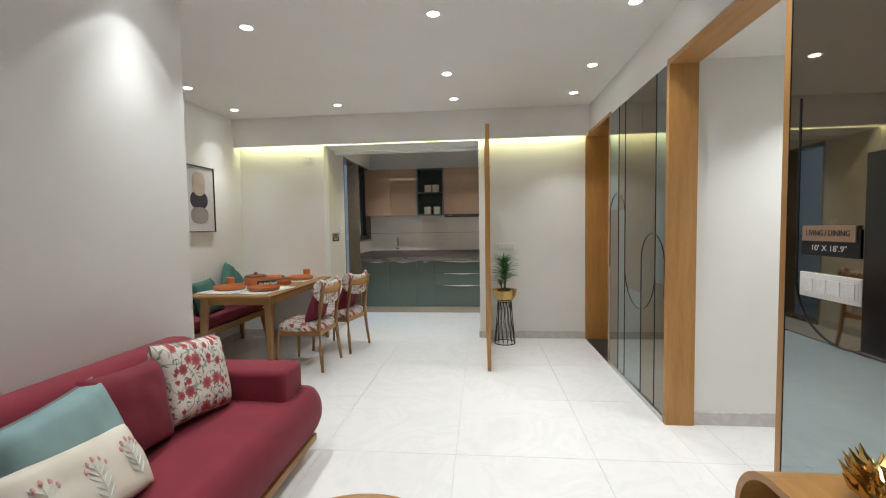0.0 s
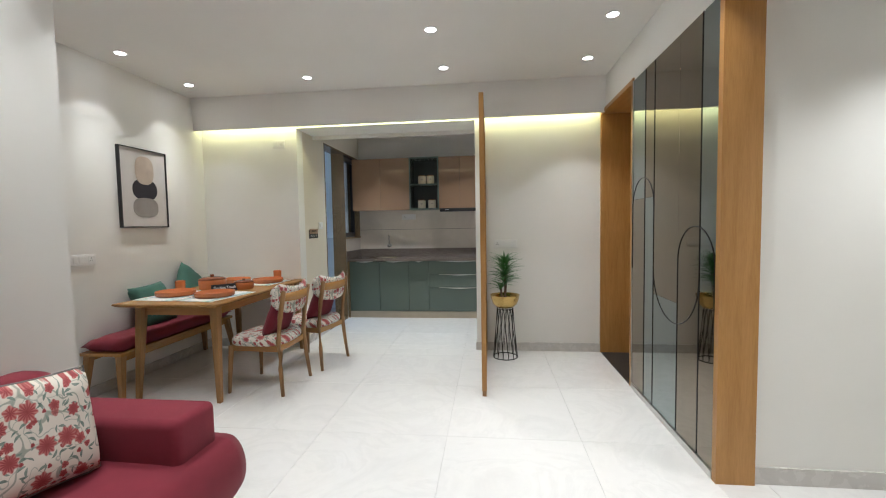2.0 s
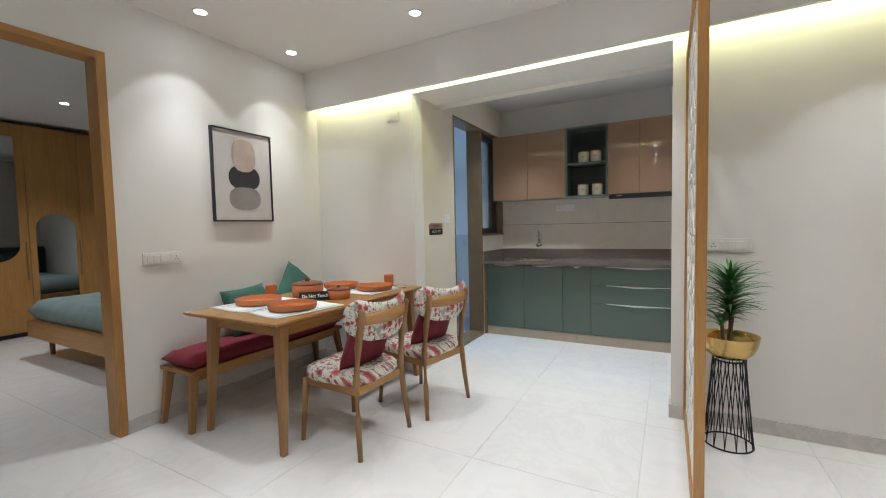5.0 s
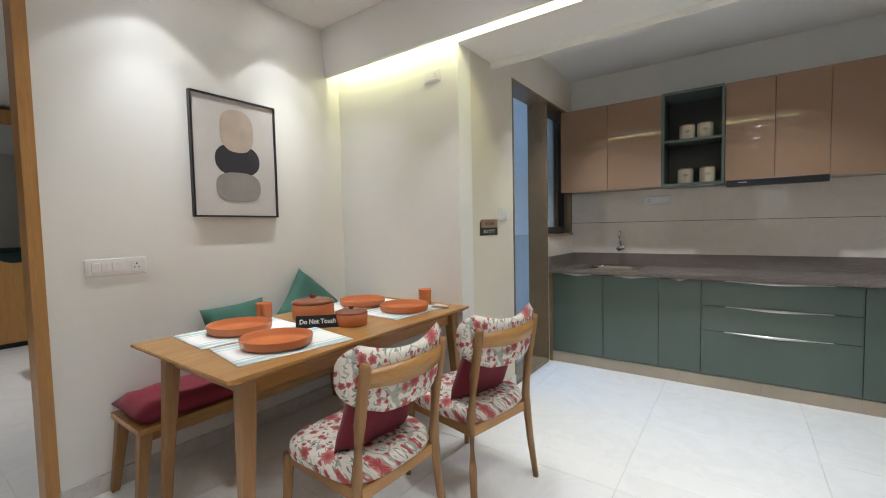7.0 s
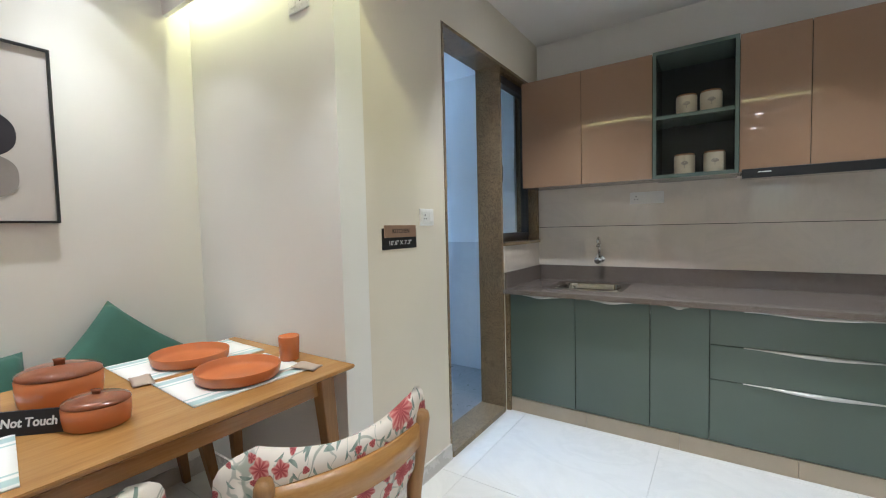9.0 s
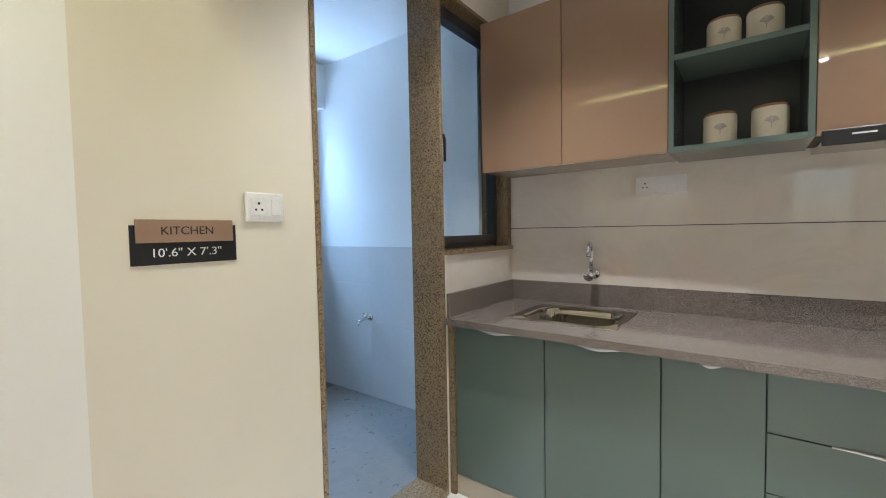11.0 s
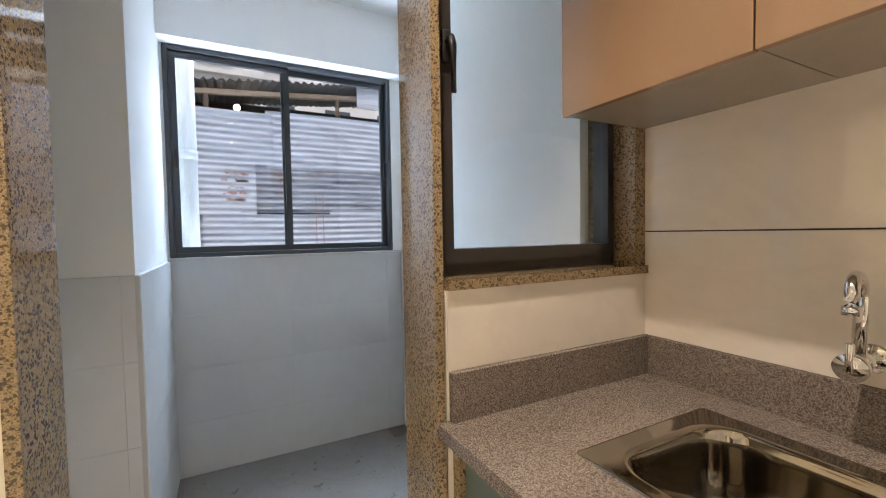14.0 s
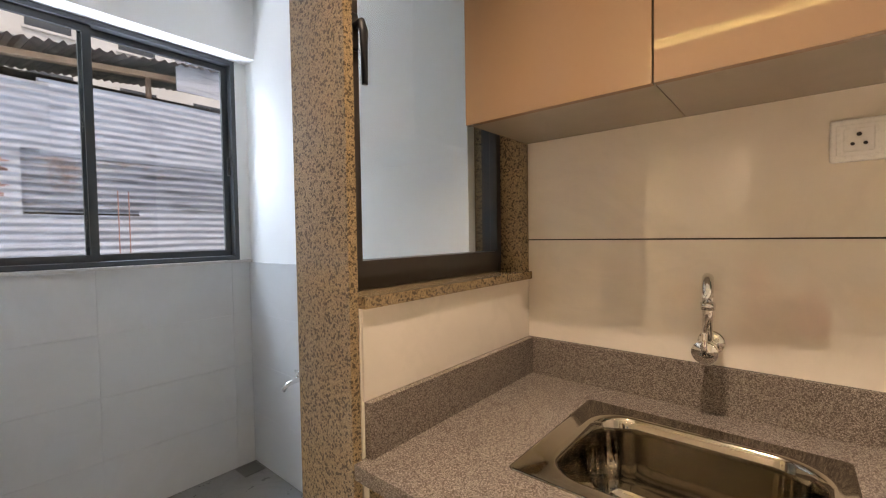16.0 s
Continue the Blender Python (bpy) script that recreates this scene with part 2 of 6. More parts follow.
def floral(name, ground, scale=9.0, plane="yz", lean=(0.5, 0.1)):
    """Cream cloth printed with red blossoms, buds, leaves and thin vines, laid out flat on one plane."""
    m, nt, p = nodes_of(name)
    tc = nt.nodes.new("ShaderNodeTexCoord")
    sep = nt.nodes.new("ShaderNodeSeparateXYZ")
    nt.links.new(tc.outputs["Object"], sep.inputs[0])
    com = nt.nodes.new("ShaderNodeCombineXYZ")
    third = sep.outputs[["x", "y", "z"].index([a for a in "xyz" if a not in plane][0])]
    for k, ax in enumerate(plane):
        nt.links.new(sums(nt, "ADD", sep.outputs["xyz".index(ax)], sums(nt, "MULTIPLY", third, lean[k])), com.inputs[k])
    flat = com.outputs[0]

    def cells(s, shift):
        mv = nt.nodes.new("ShaderNodeVectorMath")
        mv.operation = "ADD"
        nt.links.new(flat, mv.inputs[0])
        mv.inputs[1].default_value = (shift, shift * 0.7, 0)
        v = nt.nodes.new("ShaderNodeTexVoronoi")
        v.voronoi_dimensions = "2D"
        v.inputs["Scale"].default_value, v.inputs["Randomness"].default_value = s, 0.75
        nt.links.new(mv.outputs[0], v.inputs["Vector"])
        off = nt.nodes.new("ShaderNodeVectorMath")
        off.operation = "SUBTRACT"
        nt.links.new(mv.outputs[0], off.inputs[0])
        nt.links.new(v.outputs["Position"], off.inputs[1])
        q = nt.nodes.new("ShaderNodeSeparateXYZ")
        nt.links.new(off.outputs[0], q.inputs[0])
        x, y = sums(nt, "MULTIPLY", q.outputs[0], s), sums(nt, "MULTIPLY", q.outputs[1], s)
        rnd = nt.nodes.new("ShaderNodeSeparateColor")
        nt.links.new(v.outputs["Color"], rnd.inputs[0])
        r = sums(nt, "SQRT", sums(nt, "ADD", sums(nt, "MULTIPLY", x, x), sums(nt, "MULTIPLY", y, y)), 0.0)
        return x, y, r, sums(nt, "ARCTAN2", y, x), rnd.outputs

    def below(a, b, soft=0.02):
        return ramp(nt, sums(nt, "ADD", sums(nt, "SUBTRACT", a, b), 0.5), [(0.5 - soft, (1,) * 3), (0.5 + soft, (0,) * 3)])

    def blossom(s, shift, size, petals, keep):
        x, y, r, ang, rnd = cells(s, shift)
        wave = sums(nt, "COSINE", sums(nt, "ADD", sums(nt, "MULTIPLY", ang, petals), sums(nt, "MULTIPLY", rnd[2], 6.0)), 0.0)
        edge = sums(nt, "MULTIPLY", sums(nt, "ADD", sums(nt, "MULTIPLY", wave, 0.12), 0.88), sums(nt, "MULTIPLY", sums(nt, "ADD", rnd[1], 0.9), size))
        mask = sums(nt, "MULTIPLY", below(r, edge), ramp(nt, rnd[0], [(keep, (0,) * 3), (keep + 0.02, (1,) * 3)]))
        lines = sums(nt, "COSINE", sums(nt, "MULTIPLY", ang, petals * 2), 0.0)
        hue = ramp(nt, sums(nt, "ADD", sums(nt, "MULTIPLY", lines, 0.14), sums(nt, "MULTIPLY", r, 1.3)), [(0.05, (0.27, 0.045, 0.05)), (0.25, (0.43, 0.10, 0.095)), (0.5, (0.58, 0.27, 0.235)), (0.62, (0.45, 0.12, 0.11)), (0.8, (0.60, 0.31, 0.27))])
        return mask, hue

    def leaf(s, shift, long, wide, keep):
        x, y, r, ang, rnd = cells(s, shift)
        th = sums(nt, "MULTIPLY", rnd[1], 6.28)
        c, sn = sums(nt, "COSINE", th, 0.0), sums(nt, "SINE", th, 0.0)
        u = sums(nt, "ADD", sums(nt, "MULTIPLY", x, c), sums(nt, "MULTIPLY", y, sn))
        v = sums(nt, "SUBTRACT", sums(nt, "MULTIPLY", y, c), sums(nt, "MULTIPLY", x, sn))
        v = sums(nt, "ADD", v, sums(nt, "MULTIPLY", sums(nt, "MULTIPLY", u, u), 0.8))
        e = sums(nt, "ADD", sums(nt, "POWER", sums(nt, "ABSOLUTE", sums(nt, "DIVIDE", u, long), 0.0), 1.5), sums(nt, "POWER", sums(nt, "ABSOLUTE", sums(nt, "DIVIDE", v, wide), 0.0), 1.5))
        return sums(nt, "MULTIPLY", below(e, 1.0, 0.15), ramp(nt, rnd[0], [(keep, (0,) * 3), (keep + 0.02, (1,) * 3)]))

    col = ramp(nt, noise_of(nt, flat, 12, 3), [(0.3, shade(ground, 0.93)), (0.7, ground)])
    vine = noise_of(nt, flat, scale * 1.1, 1.0, 0.4)
    col = blend(nt, ramp(nt, sums(nt, "ABSOLUTE", sums(nt, "SUBTRACT", vine, 0.5), 0.0), [(0.010, (0.8,) * 3), (0.016, (0,) * 3)]), col, (0.27, 0.30, 0.25))
    vine2 = noise_of(nt, flat, scale * 1.9, 1.0, 0.4)
    col = blend(nt, ramp(nt, sums(nt, "ABSOLUTE", sums(nt, "SUBTRACT", vine2, 0.44), 0.0), [(0.007, (0.7,) * 3), (0.012, (0,) * 3)]), col, (0.30, 0.33, 0.28))
    for k, (s, lo, w, keep) in enumerate(((2.7, 0.30, 0.095, 0.35), (3.4, 0.32, 0.085, 0.35), (2.9, 0.30, 0.095, 0.45))):
        tone = ramp(nt, noise_of(nt, flat, 60, 2), [(0.3, (0.13, 0.18, 0.15)), (0.7, (0.30, 0.36, 0.31))])
        col = blend(nt, leaf(scale * s, 1.3 + 2.7 * k, lo, w, keep), col, tone)
    for s, sh, size, n, keep in ((3.0, 7.1, 0.17, 3.0, 0.45), (1.9, 3.9, 0.19, 5.0, 0.45), (1.15, 0.4, 0.21, 8.0, 0.35)):
        mask, hue = blossom(scale * s, sh, size, n, keep)
        col = blend(nt, mask, col, hue)
    nt.links.new(col, p.inputs["Base Color"])
    p.inputs["Roughness"].default_value = 0.9
    bumped(nt, p, noise_of(nt, coords(nt), 900, 2), 0.2, 0.001)
    return m


def speckled(name, stops, scale=220.0, rough=0.18, big=None):
    """Granite: crystals of several colours at two sizes."""
    m, nt, p = nodes_of(name)
    vec = coords(nt)
    v1 = nt.nodes.new("ShaderNodeTexVoronoi")
    v1.inputs["Scale"].default_value = scale
    nt.links.new(vec, v1.inputs["Vector"])
    sep = nt.nodes.new("ShaderNodeSeparateColor")
    nt.links.new(v1.outputs["Color"], sep.inputs[0])
    col = ramp(nt, sep.outputs[0], stops)
    v2 = nt.nodes.new("ShaderNodeTexVoronoi")
    v2.inputs["Scale"].default_value = scale * 0.42
    nt.links.new(vec, v2.inputs["Vector"])
    sep2 = nt.nodes.new("ShaderNodeSeparateColor")
    nt.links.new(v2.outputs["Color"], sep2.inputs[0])
    fac = ramp(nt, sep2.outputs[1], [(0.78, (0,) * 3), (0.80, (1,) * 3)])
    col = blend(nt, fac, col, big or stops[0][1])
    col = blend(nt, 0.25, col, ramp(nt, noise_of(nt, vec, 5, 4), [(0.3, shade(stops[1][1], 0.8)), (0.7, shade(stops[1][1], 1.2))]))
    nt.links.new(col, p.inputs["Base Color"])
    p.inputs["Roughness"].default_value = rough
    return m


def tile_stone(name, c, rough=0.12, vein=0.05, scale=1.6, spread=0.12, wave=0.0):
    """Polished vitrified tile with faint cloudy veins, a little different from tile to tile."""
    m, nt, p = nodes_of(name)
    tc = nt.nodes.new("ShaderNodeTexCoord")
    inf = nt.nodes.new("ShaderNodeObjectInfo")
    off = nt.nodes.new("ShaderNodeVectorMath")
    off.operation = "MULTIPLY_ADD"
    nt.links.new(inf.outputs["Random"], off.inputs[0])
    off.inputs[1].default_value = (37.0, 19.0, 11.0)
    nt.links.new(tc.outputs["Object"], off.inputs[2])
    n1 = noise_of(nt, off.outputs[0], scale, 7, 0.6, 1.4)
    n2 = noise_of(nt, off.outputs[0], scale * 9, 4, 0.6, 0.5)
    col = ramp(nt, n1, [(0.32, shade(c, 1 - 1.3 * vein)), (0.45, c), (0.50, shade(c, 1 - vein)), (0.56, c), (0.75, shade(c, 1 - 0.6 * vein))])
    col = blend(nt, 0.15, col, ramp(nt, n2, [(0.3, shade(c, 0.9)), (0.7, shade(c, 1.04))]))
    nt.links.new(col, p.inputs["Base Color"])
    nt.links.new(ramp(nt, n2, [(0.3, (max(0.02, rough - spread / 3),) * 3), (0.7, (rough + spread * 2 / 3,) * 3)]), p.inputs["Roughness"])
    if wave:
        bumped(nt, p, noise_of(nt, off.outputs[0], 7, 2), wave, 0.01)
    return m


def glow(name, c, strength):
    m, nt, p = nodes_of(name)
    p.inputs["Base Color"].default_value = (*c, 1)
    p.inputs["Emission Color"].default_value = (*c, 1)
    p.inputs["Emission Strength"].default_value = strength
    return m


def glass(name, c=(0.93, 0.97, 0.97), rough=0.0):
    m, nt, p = nodes_of(name)
    p.inputs["Base Color"].default_value = (*c, 1)
    p.inputs["Transmission Weight"].default_value = 1.0
    p.inputs["Roughness"].default_value = rough
    p.inputs["IOR"].default_value = 1.45
    return m


M_CREAM = plain("cream_wall_paint", (0.715, 0.66, 0.55), 0.6, vary=0.03, scale=1.2, bump=0.06, bump_scale=260)
M_PAINT = plain("wall_paint", (0.80, 0.788, 0.745), 0.62, vary=0.025, scale=1.3, bump=0.06, bump_scale=260)
M_CEIL = plain("ceiling_paint", (0.78, 0.765, 0.73), 0.75, vary=0.02, scale=1.1, bump=0.05, bump_scale=200)
M_WHITE = plain("white_paint", (0.82, 0.83, 0.82), 0.6, vary=0.025, scale=1.5, bump=0.06, bump_scale=240)
M_FLOOR = tile_stone("floor_tile", (0.80, 0.785, 0.76), 0.10, 0.06)
M_GROUT = plain("grout", (0.66, 0.645, 0.62), 0.8)
M_SKIRT = tile_stone("skirting_tile", (0.60, 0.575, 0.545), 0.25, 0.04)
M_OAK = wood("oak_veneer", (0.36, 0.175, 0.045), (0.50, 0.27, 0.085), "z", 0.38)
M_OAK_Y = wood("oak_veneer_y", (0.36, 0.175, 0.045), (0.50, 0.27, 0.085), "y", 0.38)
M_OAK_X = wood("oak_veneer_x", (0.36, 0.175, 0.045), (0.50, 0.27, 0.085), "x", 0.38)
M_TEAK = wood("teak", (0.235, 0.122, 0.040), (0.36, 0.195, 0.073), "z", 0.42, 1.3)
M_TEAK_Y = wood("teak_y", (0.34, 0.17, 0.048), (0.48, 0.26, 0.083), "y", 0.26, 1.0)
M_TEAK_X = wood("teak_x", (0.27, 0.125, 0.035), (0.40, 0.20, 0.065), "x", 0.42, 1.3)
M_MAROON = cloth("maroon_cloth", (0.20, 0.017, 0.032))
M_MAROON2 = cloth("maroon_cushion_cloth", (0.17, 0.013, 0.026))
M_AQUA = cloth("pale_teal_cloth", (0.24, 0.36, 0.355))
M_GREEN = cloth("bottle_green_cloth", (0.045, 0.125, 0.092))
M_FLORAL = floral("floral_cloth", (0.74, 0.68, 0.60), 7.5)
M_FLORAL2 = floral("chair_back_cloth", (0.72, 0.66, 0.58), 8.5)
M_FLORAL3 = floral("chair_seat_cloth", (0.72, 0.66, 0.58), 8.5, "xy", (0.5, 0.85))
M_DARKGREEN = cloth("dark_green_cloth", (0.035, 0.060, 0.055))
M_PIPING = cloth("grey_piping", (0.22, 0.21, 0.20))
M_TERRA = plain("terracotta_glaze", (0.55, 0.175, 0.06), 0.06, vary=0.07, scale=7, rough_vary=0.01)
M_TERRA_LID = plain("brown_glazed_lid", (0.23, 0.075, 0.035), 0.15, vary=0.18, scale=14, rough_vary=0.01)
M_BLACK = plain("black_plastic", (0.012, 0.012, 0.013), 0.35)
M_IRON = plain("black_iron", (0.015, 0.015, 0.016), 0.5, 0.3)
M_BRASS = plain("brushed_brass", (0.58, 0.41, 0.15), 0.22, 1.0, vary=0.04, scale=8)
M_CHROME = plain("chrome", (0.78, 0.77, 0.75), 0.07, 1.0, vary=0.03, rough_vary=0.03)
M_STEEL = plain("stainless_steel", (0.42, 0.39, 0.34), 0.07, 1.0, vary=0.05, rough_vary=0.03)
M_ALU = plain("brushed_aluminium", (0.62, 0.61, 0.58), 0.32, 1.0)
M_FRAME = plain("dark_aluminium_frame", (0.035, 0.030, 0.027), 0.38, 0.2)
M_FRAME_GREY = plain("grey_aluminium_frame", (0.045, 0.05, 0.055), 0.4, 0.2)
M_PLATE = plain("white_switch_plastic", (0.80, 0.79, 0.77), 0.28, vary=0.02)
M_GREENCAB = plain("sage_laminate", (0.112, 0.148, 0.127), 0.2, vary=0.03, scale=2, rough_vary=0.03)
M_NICHE = plain("niche_back_dark", (0.022, 0.030, 0.030), 0.35, vary=0.04)
M_TANCAB = plain("tan_gloss_acrylic", (0.295, 0.183, 0.110), 0.035, vary=0.02, scale=1.5, coat=0.6, rough_vary=0.01)
M_CABUNDER = plain("cabinet_underside", (0.30, 0.25, 0.19), 0.22, vary=0.05)
M_COUNTER = speckled("brown_grey_quartz", [(0.0, (0.085, 0.066, 0.054)), (0.3, (0.145, 0.116, 0.096)), (0.62, (0.205, 0.168, 0.142)), (0.88, (0.46, 0.405, 0.36))], 980, 0.10)
M_GRANITE = speckled("beige_speckled_granite", [(0.0, (0.03, 0.024, 0.018)), (0.25, (0.275, 0.195, 0.11)), (0.6, (0.38, 0.275, 0.16)), (0.9, (0.19, 0.14, 0.085))], 520, 0.06, (0.022, 0.018, 0.015))
M_THRESH = plain("dark_stone_threshold", (0.035, 0.035, 0.037), 0.35, vary=0.2, scale=30)
M_WALLTILE = tile_stone("kitchen_wall_tile", (0.76, 0.69, 0.60), 0.03, 0.05, 1.4, 0.03, 0.05)
M_WALLTILE.node_tree.nodes["Principled BSDF"].inputs["Coat Weight"].default_value = 1.0
M_WALLTILE.node_tree.nodes["Principled BSDF"].inputs["Coat IOR"].default_value = 1.75
M_DARKJOINT = plain("dark_joint", (0.05, 0.042, 0.035), 0.8)
M_UTILTILE = tile_stone("utility_wall_tile", (0.60, 0.61, 0.61), 0.35, 0.03, 1.2)
M_UTILJOINT = plain("pale_joint", (0.46, 0.465, 0.465), 0.7)
M_UTILFLOOR = tile_stone("utility_floor_tile", (0.20, 0.197, 0.193), 0.3, 0.12, 2.5)
M_MIRROR_DARK = plain("bronze_mirror", (0.26, 0.225, 0.175), 0.03, 1.0, vary=0.02, rough_vary=0.015)
M_MIRROR_GREY = plain("grey_mirror", (0.30, 0.345, 0.35), 0.05, 1.0, vary=0.02, rough_vary=0.015)
M_MIRROR = plain("clear_mirror", (0.55, 0.55, 0.54), 0.03, 1.0, vary=0.02, rough_vary=0.01)
M_GLASS = glass("window_glass")
M_LAMP = glow("lamp_face", (1.0, 0.95, 0.87), 40.0)
M_LEAF = plain("palm_leaf", (0.06, 0.185, 0.045), 0.45, vary=0.4, scale=18)
M_SOIL = plain("bark_chips", (0.30, 0.20, 0.13), 0.9, vary=0.4, scale=60, bump=0.5, bump_scale=90)
M_CERAMIC = plain("cream_ceramic", (0.66, 0.585, 0.44), 0.3, vary=0.05)
M_JARLID = plain("cork_lid", (0.30, 0.15, 0.07), 0.6, vary=0.15, scale=40)
M_TEXT = plain("white_print", (0.82, 0.82, 0.80), 0.5)
M_TEXT_DARK = plain("dark_print", (0.03, 0.025, 0.02), 0.5)
M_ROSEGOLD = plain("rose_gold_plate", (0.50, 0.33, 0.23), 0.3, 0.7)


def zinc(name, c, stain, rust):
    """Weathered sheet: long level streaks of dirt, patches of rust, each sheet a little different."""
    m, nt, p = nodes_of(name)
    tc = nt.nodes.new("ShaderNodeTexCoord")
    inf = nt.nodes.new("ShaderNodeObjectInfo")
    off = nt.nodes.new("ShaderNodeVectorMath")
    off.operation = "MULTIPLY_ADD"
    nt.links.new(inf.outputs["Random"], off.inputs[0])
    off.inputs[1].default_value = (31.0, 17.0, 23.0)
    nt.links.new(tc.outputs["Object"], off.inputs[2])
    mp = nt.nodes.new("ShaderNodeMapping")
    mp.inputs["Scale"].default_value = (1, 1.3, 11)
    nt.links.new(off.outputs[0], mp.inputs["Vector"])
    streak = noise_of(nt, mp.outputs[0], 1.5, 6, 0.65, 0.4)
    patch = noise_of(nt, off.outputs[0], 2.2, 5, 0.6)
    col = ramp(nt, streak, [(0.34, shade(c, 1 - stain)), (0.5, c), (0.7, shade(c, 1.22))])
    col = blend(nt, ramp(nt, patch, [(rust, (0,) * 3), (rust + 0.1, (0.75,) * 3)]), col, (0.24, 0.155, 0.12))
    col = blend(nt, sums(nt, "MULTIPLY", inf.outputs["Random"], 0.35), col, shade(c, 0.6))
    nt.links.new(col, p.inputs["Base Color"])
    p.inputs["Roughness"].default_value = 0.6
    p.inputs["Metallic"].default_value = 0.1
    return m


M_ZINC = zinc("weathered_zinc", (0.40, 0.43, 0.49), 0.35, 0.66)
M_ZINC_DARK = zinc("stained_zinc", (0.29, 0.31, 0.36), 0.6, 0.57)
# near-black colour stands in for the shade inside the shed
M_SHED_SHADE = plain("shed_inside_shade", (0.03, 0.028, 0.026), 0.9, vary=0.4)
M_TIMBER = plain("old_timber", (0.18, 0.12, 0.09), 0.85, vary=0.3, scale=12)
M_PVC = plain("white_pvc", (0.38, 0.375, 0.365), 0.4, vary=0.08)
M_BED = cloth("grey_green_bedspread", (0.185, 0.245, 0.235), 0.15)
M_GROUND = plain("dusty_ground", (0.22, 0.20, 0.17), 0.95, vary=0.3, scale=0.6)
M_FACADE = plain("pale_facade", (0.62, 0.64, 0.66), 0.8, vary=0.1, scale=0.5)
M_DARKGLASS = plain("dark_facade_glass", (0.05, 0.06, 0.07), 0.15)

# ---- structure ----
EAST, WEST, NORTH, KW, BACK, CEIL, SOUTH = 1.512, -2.94, 5.50, -1.80, 7.722, 2.83, -0.8
LIV_W, CORNER = -1.64, 2.75
UFZ = 0.03


def boxes(*rows):
    bm = bmesh.new()
    for r in rows:
        box(bm, *r)
    return bm


structure("wall_living_west", boxes((LIV_W - 0.15, LIV_W, SOUTH, CORNER, 0, CEIL)), M_PAINT, "warm white painted plaster wall behind the sofa")
structure("wall_dining_south", boxes((-3.06, LIV_W - 0.15, 2.60, CORNER, 0, CEIL)), M_PAINT, "warm white painted plaster wall")
structure("wall_south", boxes((LIV_W - 0.15, 0.05, SOUTH - 0.15, SOUTH, 0, CEIL), (1.0, 1.70, SOUTH - 0.15, SOUTH, 0, CEIL), (0.05, 1.0, SOUTH - 0.15, SOUTH, 0, 1.0), (0.05, 1.0, SOUTH - 0.15, SOUTH, 2.42, CEIL)), M_PAINT, "warm white painted plaster wall")
structure("wall_dining_west", boxes((-3.06, WEST, CORNER, 2.80, 0, CEIL), (-3.06, WEST, 2.80, 3.66, 2.413, CEIL), (-3.06, WEST, 3.66, 5.65, 0, CEIL)), M_PAINT, "warm white painted plaster wall with the picture")
structure("wall_north", boxes((WEST, KW, NORTH, 5.65, 0, CEIL)), M_PAINT, "warm white painted wall beside the dining table")
structure("wall_kitchen_west", boxes((-1.98, KW, 5.65, 6.275, 0, CEIL), (-1.98, KW, 6.275, BACK, 2.483, CEIL), (-1.98, KW, 7.02, BACK, 0, 1.198)), M_CREAM, "cream painted wall with door and window to the utility")
structure("wall_kitchen_back", boxes((-2.05, 1.60, BACK, BACK + 0.15, 0, CEIL)), M_PAINT, "painted kitchen back wall")
structure("wall_kitchen_east", boxes((1.45, 1.60, 5.65, BACK, 0, CEIL)), M_PAINT, "painted kitchen end wall")
structure("wall_entry", boxes((0.20, 1.85, NORTH, 5.65, 0, CEIL)), M_PAINT, "warm white painted wall beside the entrance door")
structure("beam_kitchen", boxes((KW, 0.20, NORTH, 5.955, 2.490, CEIL), (0.20, 1.45, 5.65, 5.955, 2.490, CEIL), (KW, 1.45, 5.93, 5.955, 2.450, 2.490)), M_PAINT, "painted beam over the kitchen opening")
structure("wall_east", boxes((EAST, 1.68, SOUTH, 2.115, 0, CEIL), (EAST, 1.68, 2.115, 3.26, 2.52, CEIL), (EAST, 1.68, 3.26, 4.525, 0, CEIL), (EAST, 1.68, 4.525, NORTH, 2.52, CEIL)), M_PAINT, "warm white painted wall above panels and openings")
for r in ((1.68, 3.4, 3.25, 3.40, 0, CEIL), (1.68, 3.4, 1.96, 2.115, 0, CEIL), (3.4, 3.55, 1.96, 3.40, 0, CEIL)):
    structure("wall_passage", boxed(*r), M_PAINT, "white painted passage walls")
structure("ceiling_passage", boxes((1.68, 3.4, 2.115, 3.25, 2.515, 2.6)), M_CEIL, "white passage ceiling")
for r in ((1.68, 1.92, 4.40, 4.52, 0, 2.6), (1.68, 1.92, 4.40, NORTH, 2.56, 2.68), (1.86, 1.95, 4.40, 5.60, 0, 2.6)):
    structure("wall_door_recess", boxed(*r), M_PAINT, "wall behind the entrance frame")

structure("ceiling", boxes((WEST - 0.12, 1.68, SOUTH - 0.1, 5.65, CEIL, CEIL + 0.12)), M_CEIL, "flat white false ceiling with downlights")
lip = bmesh.new()
prism(lip, [(5.335, CEIL), (5.35, 2.70), (5.368, 2.49), (5.368, 2.482), (5.392, 2.482), (5.392, CEIL)], "x", WEST, EAST)
structure("ceiling_bulkhead", lip, M_CEIL, "dropped plaster lip hiding a light strip")
structure("ceiling_kitchen", boxes((-2.05, 1.60, 5.65, BACK + 0.1, CEIL, CEIL + 0.12)), M_CEIL, "white kitchen ceiling")

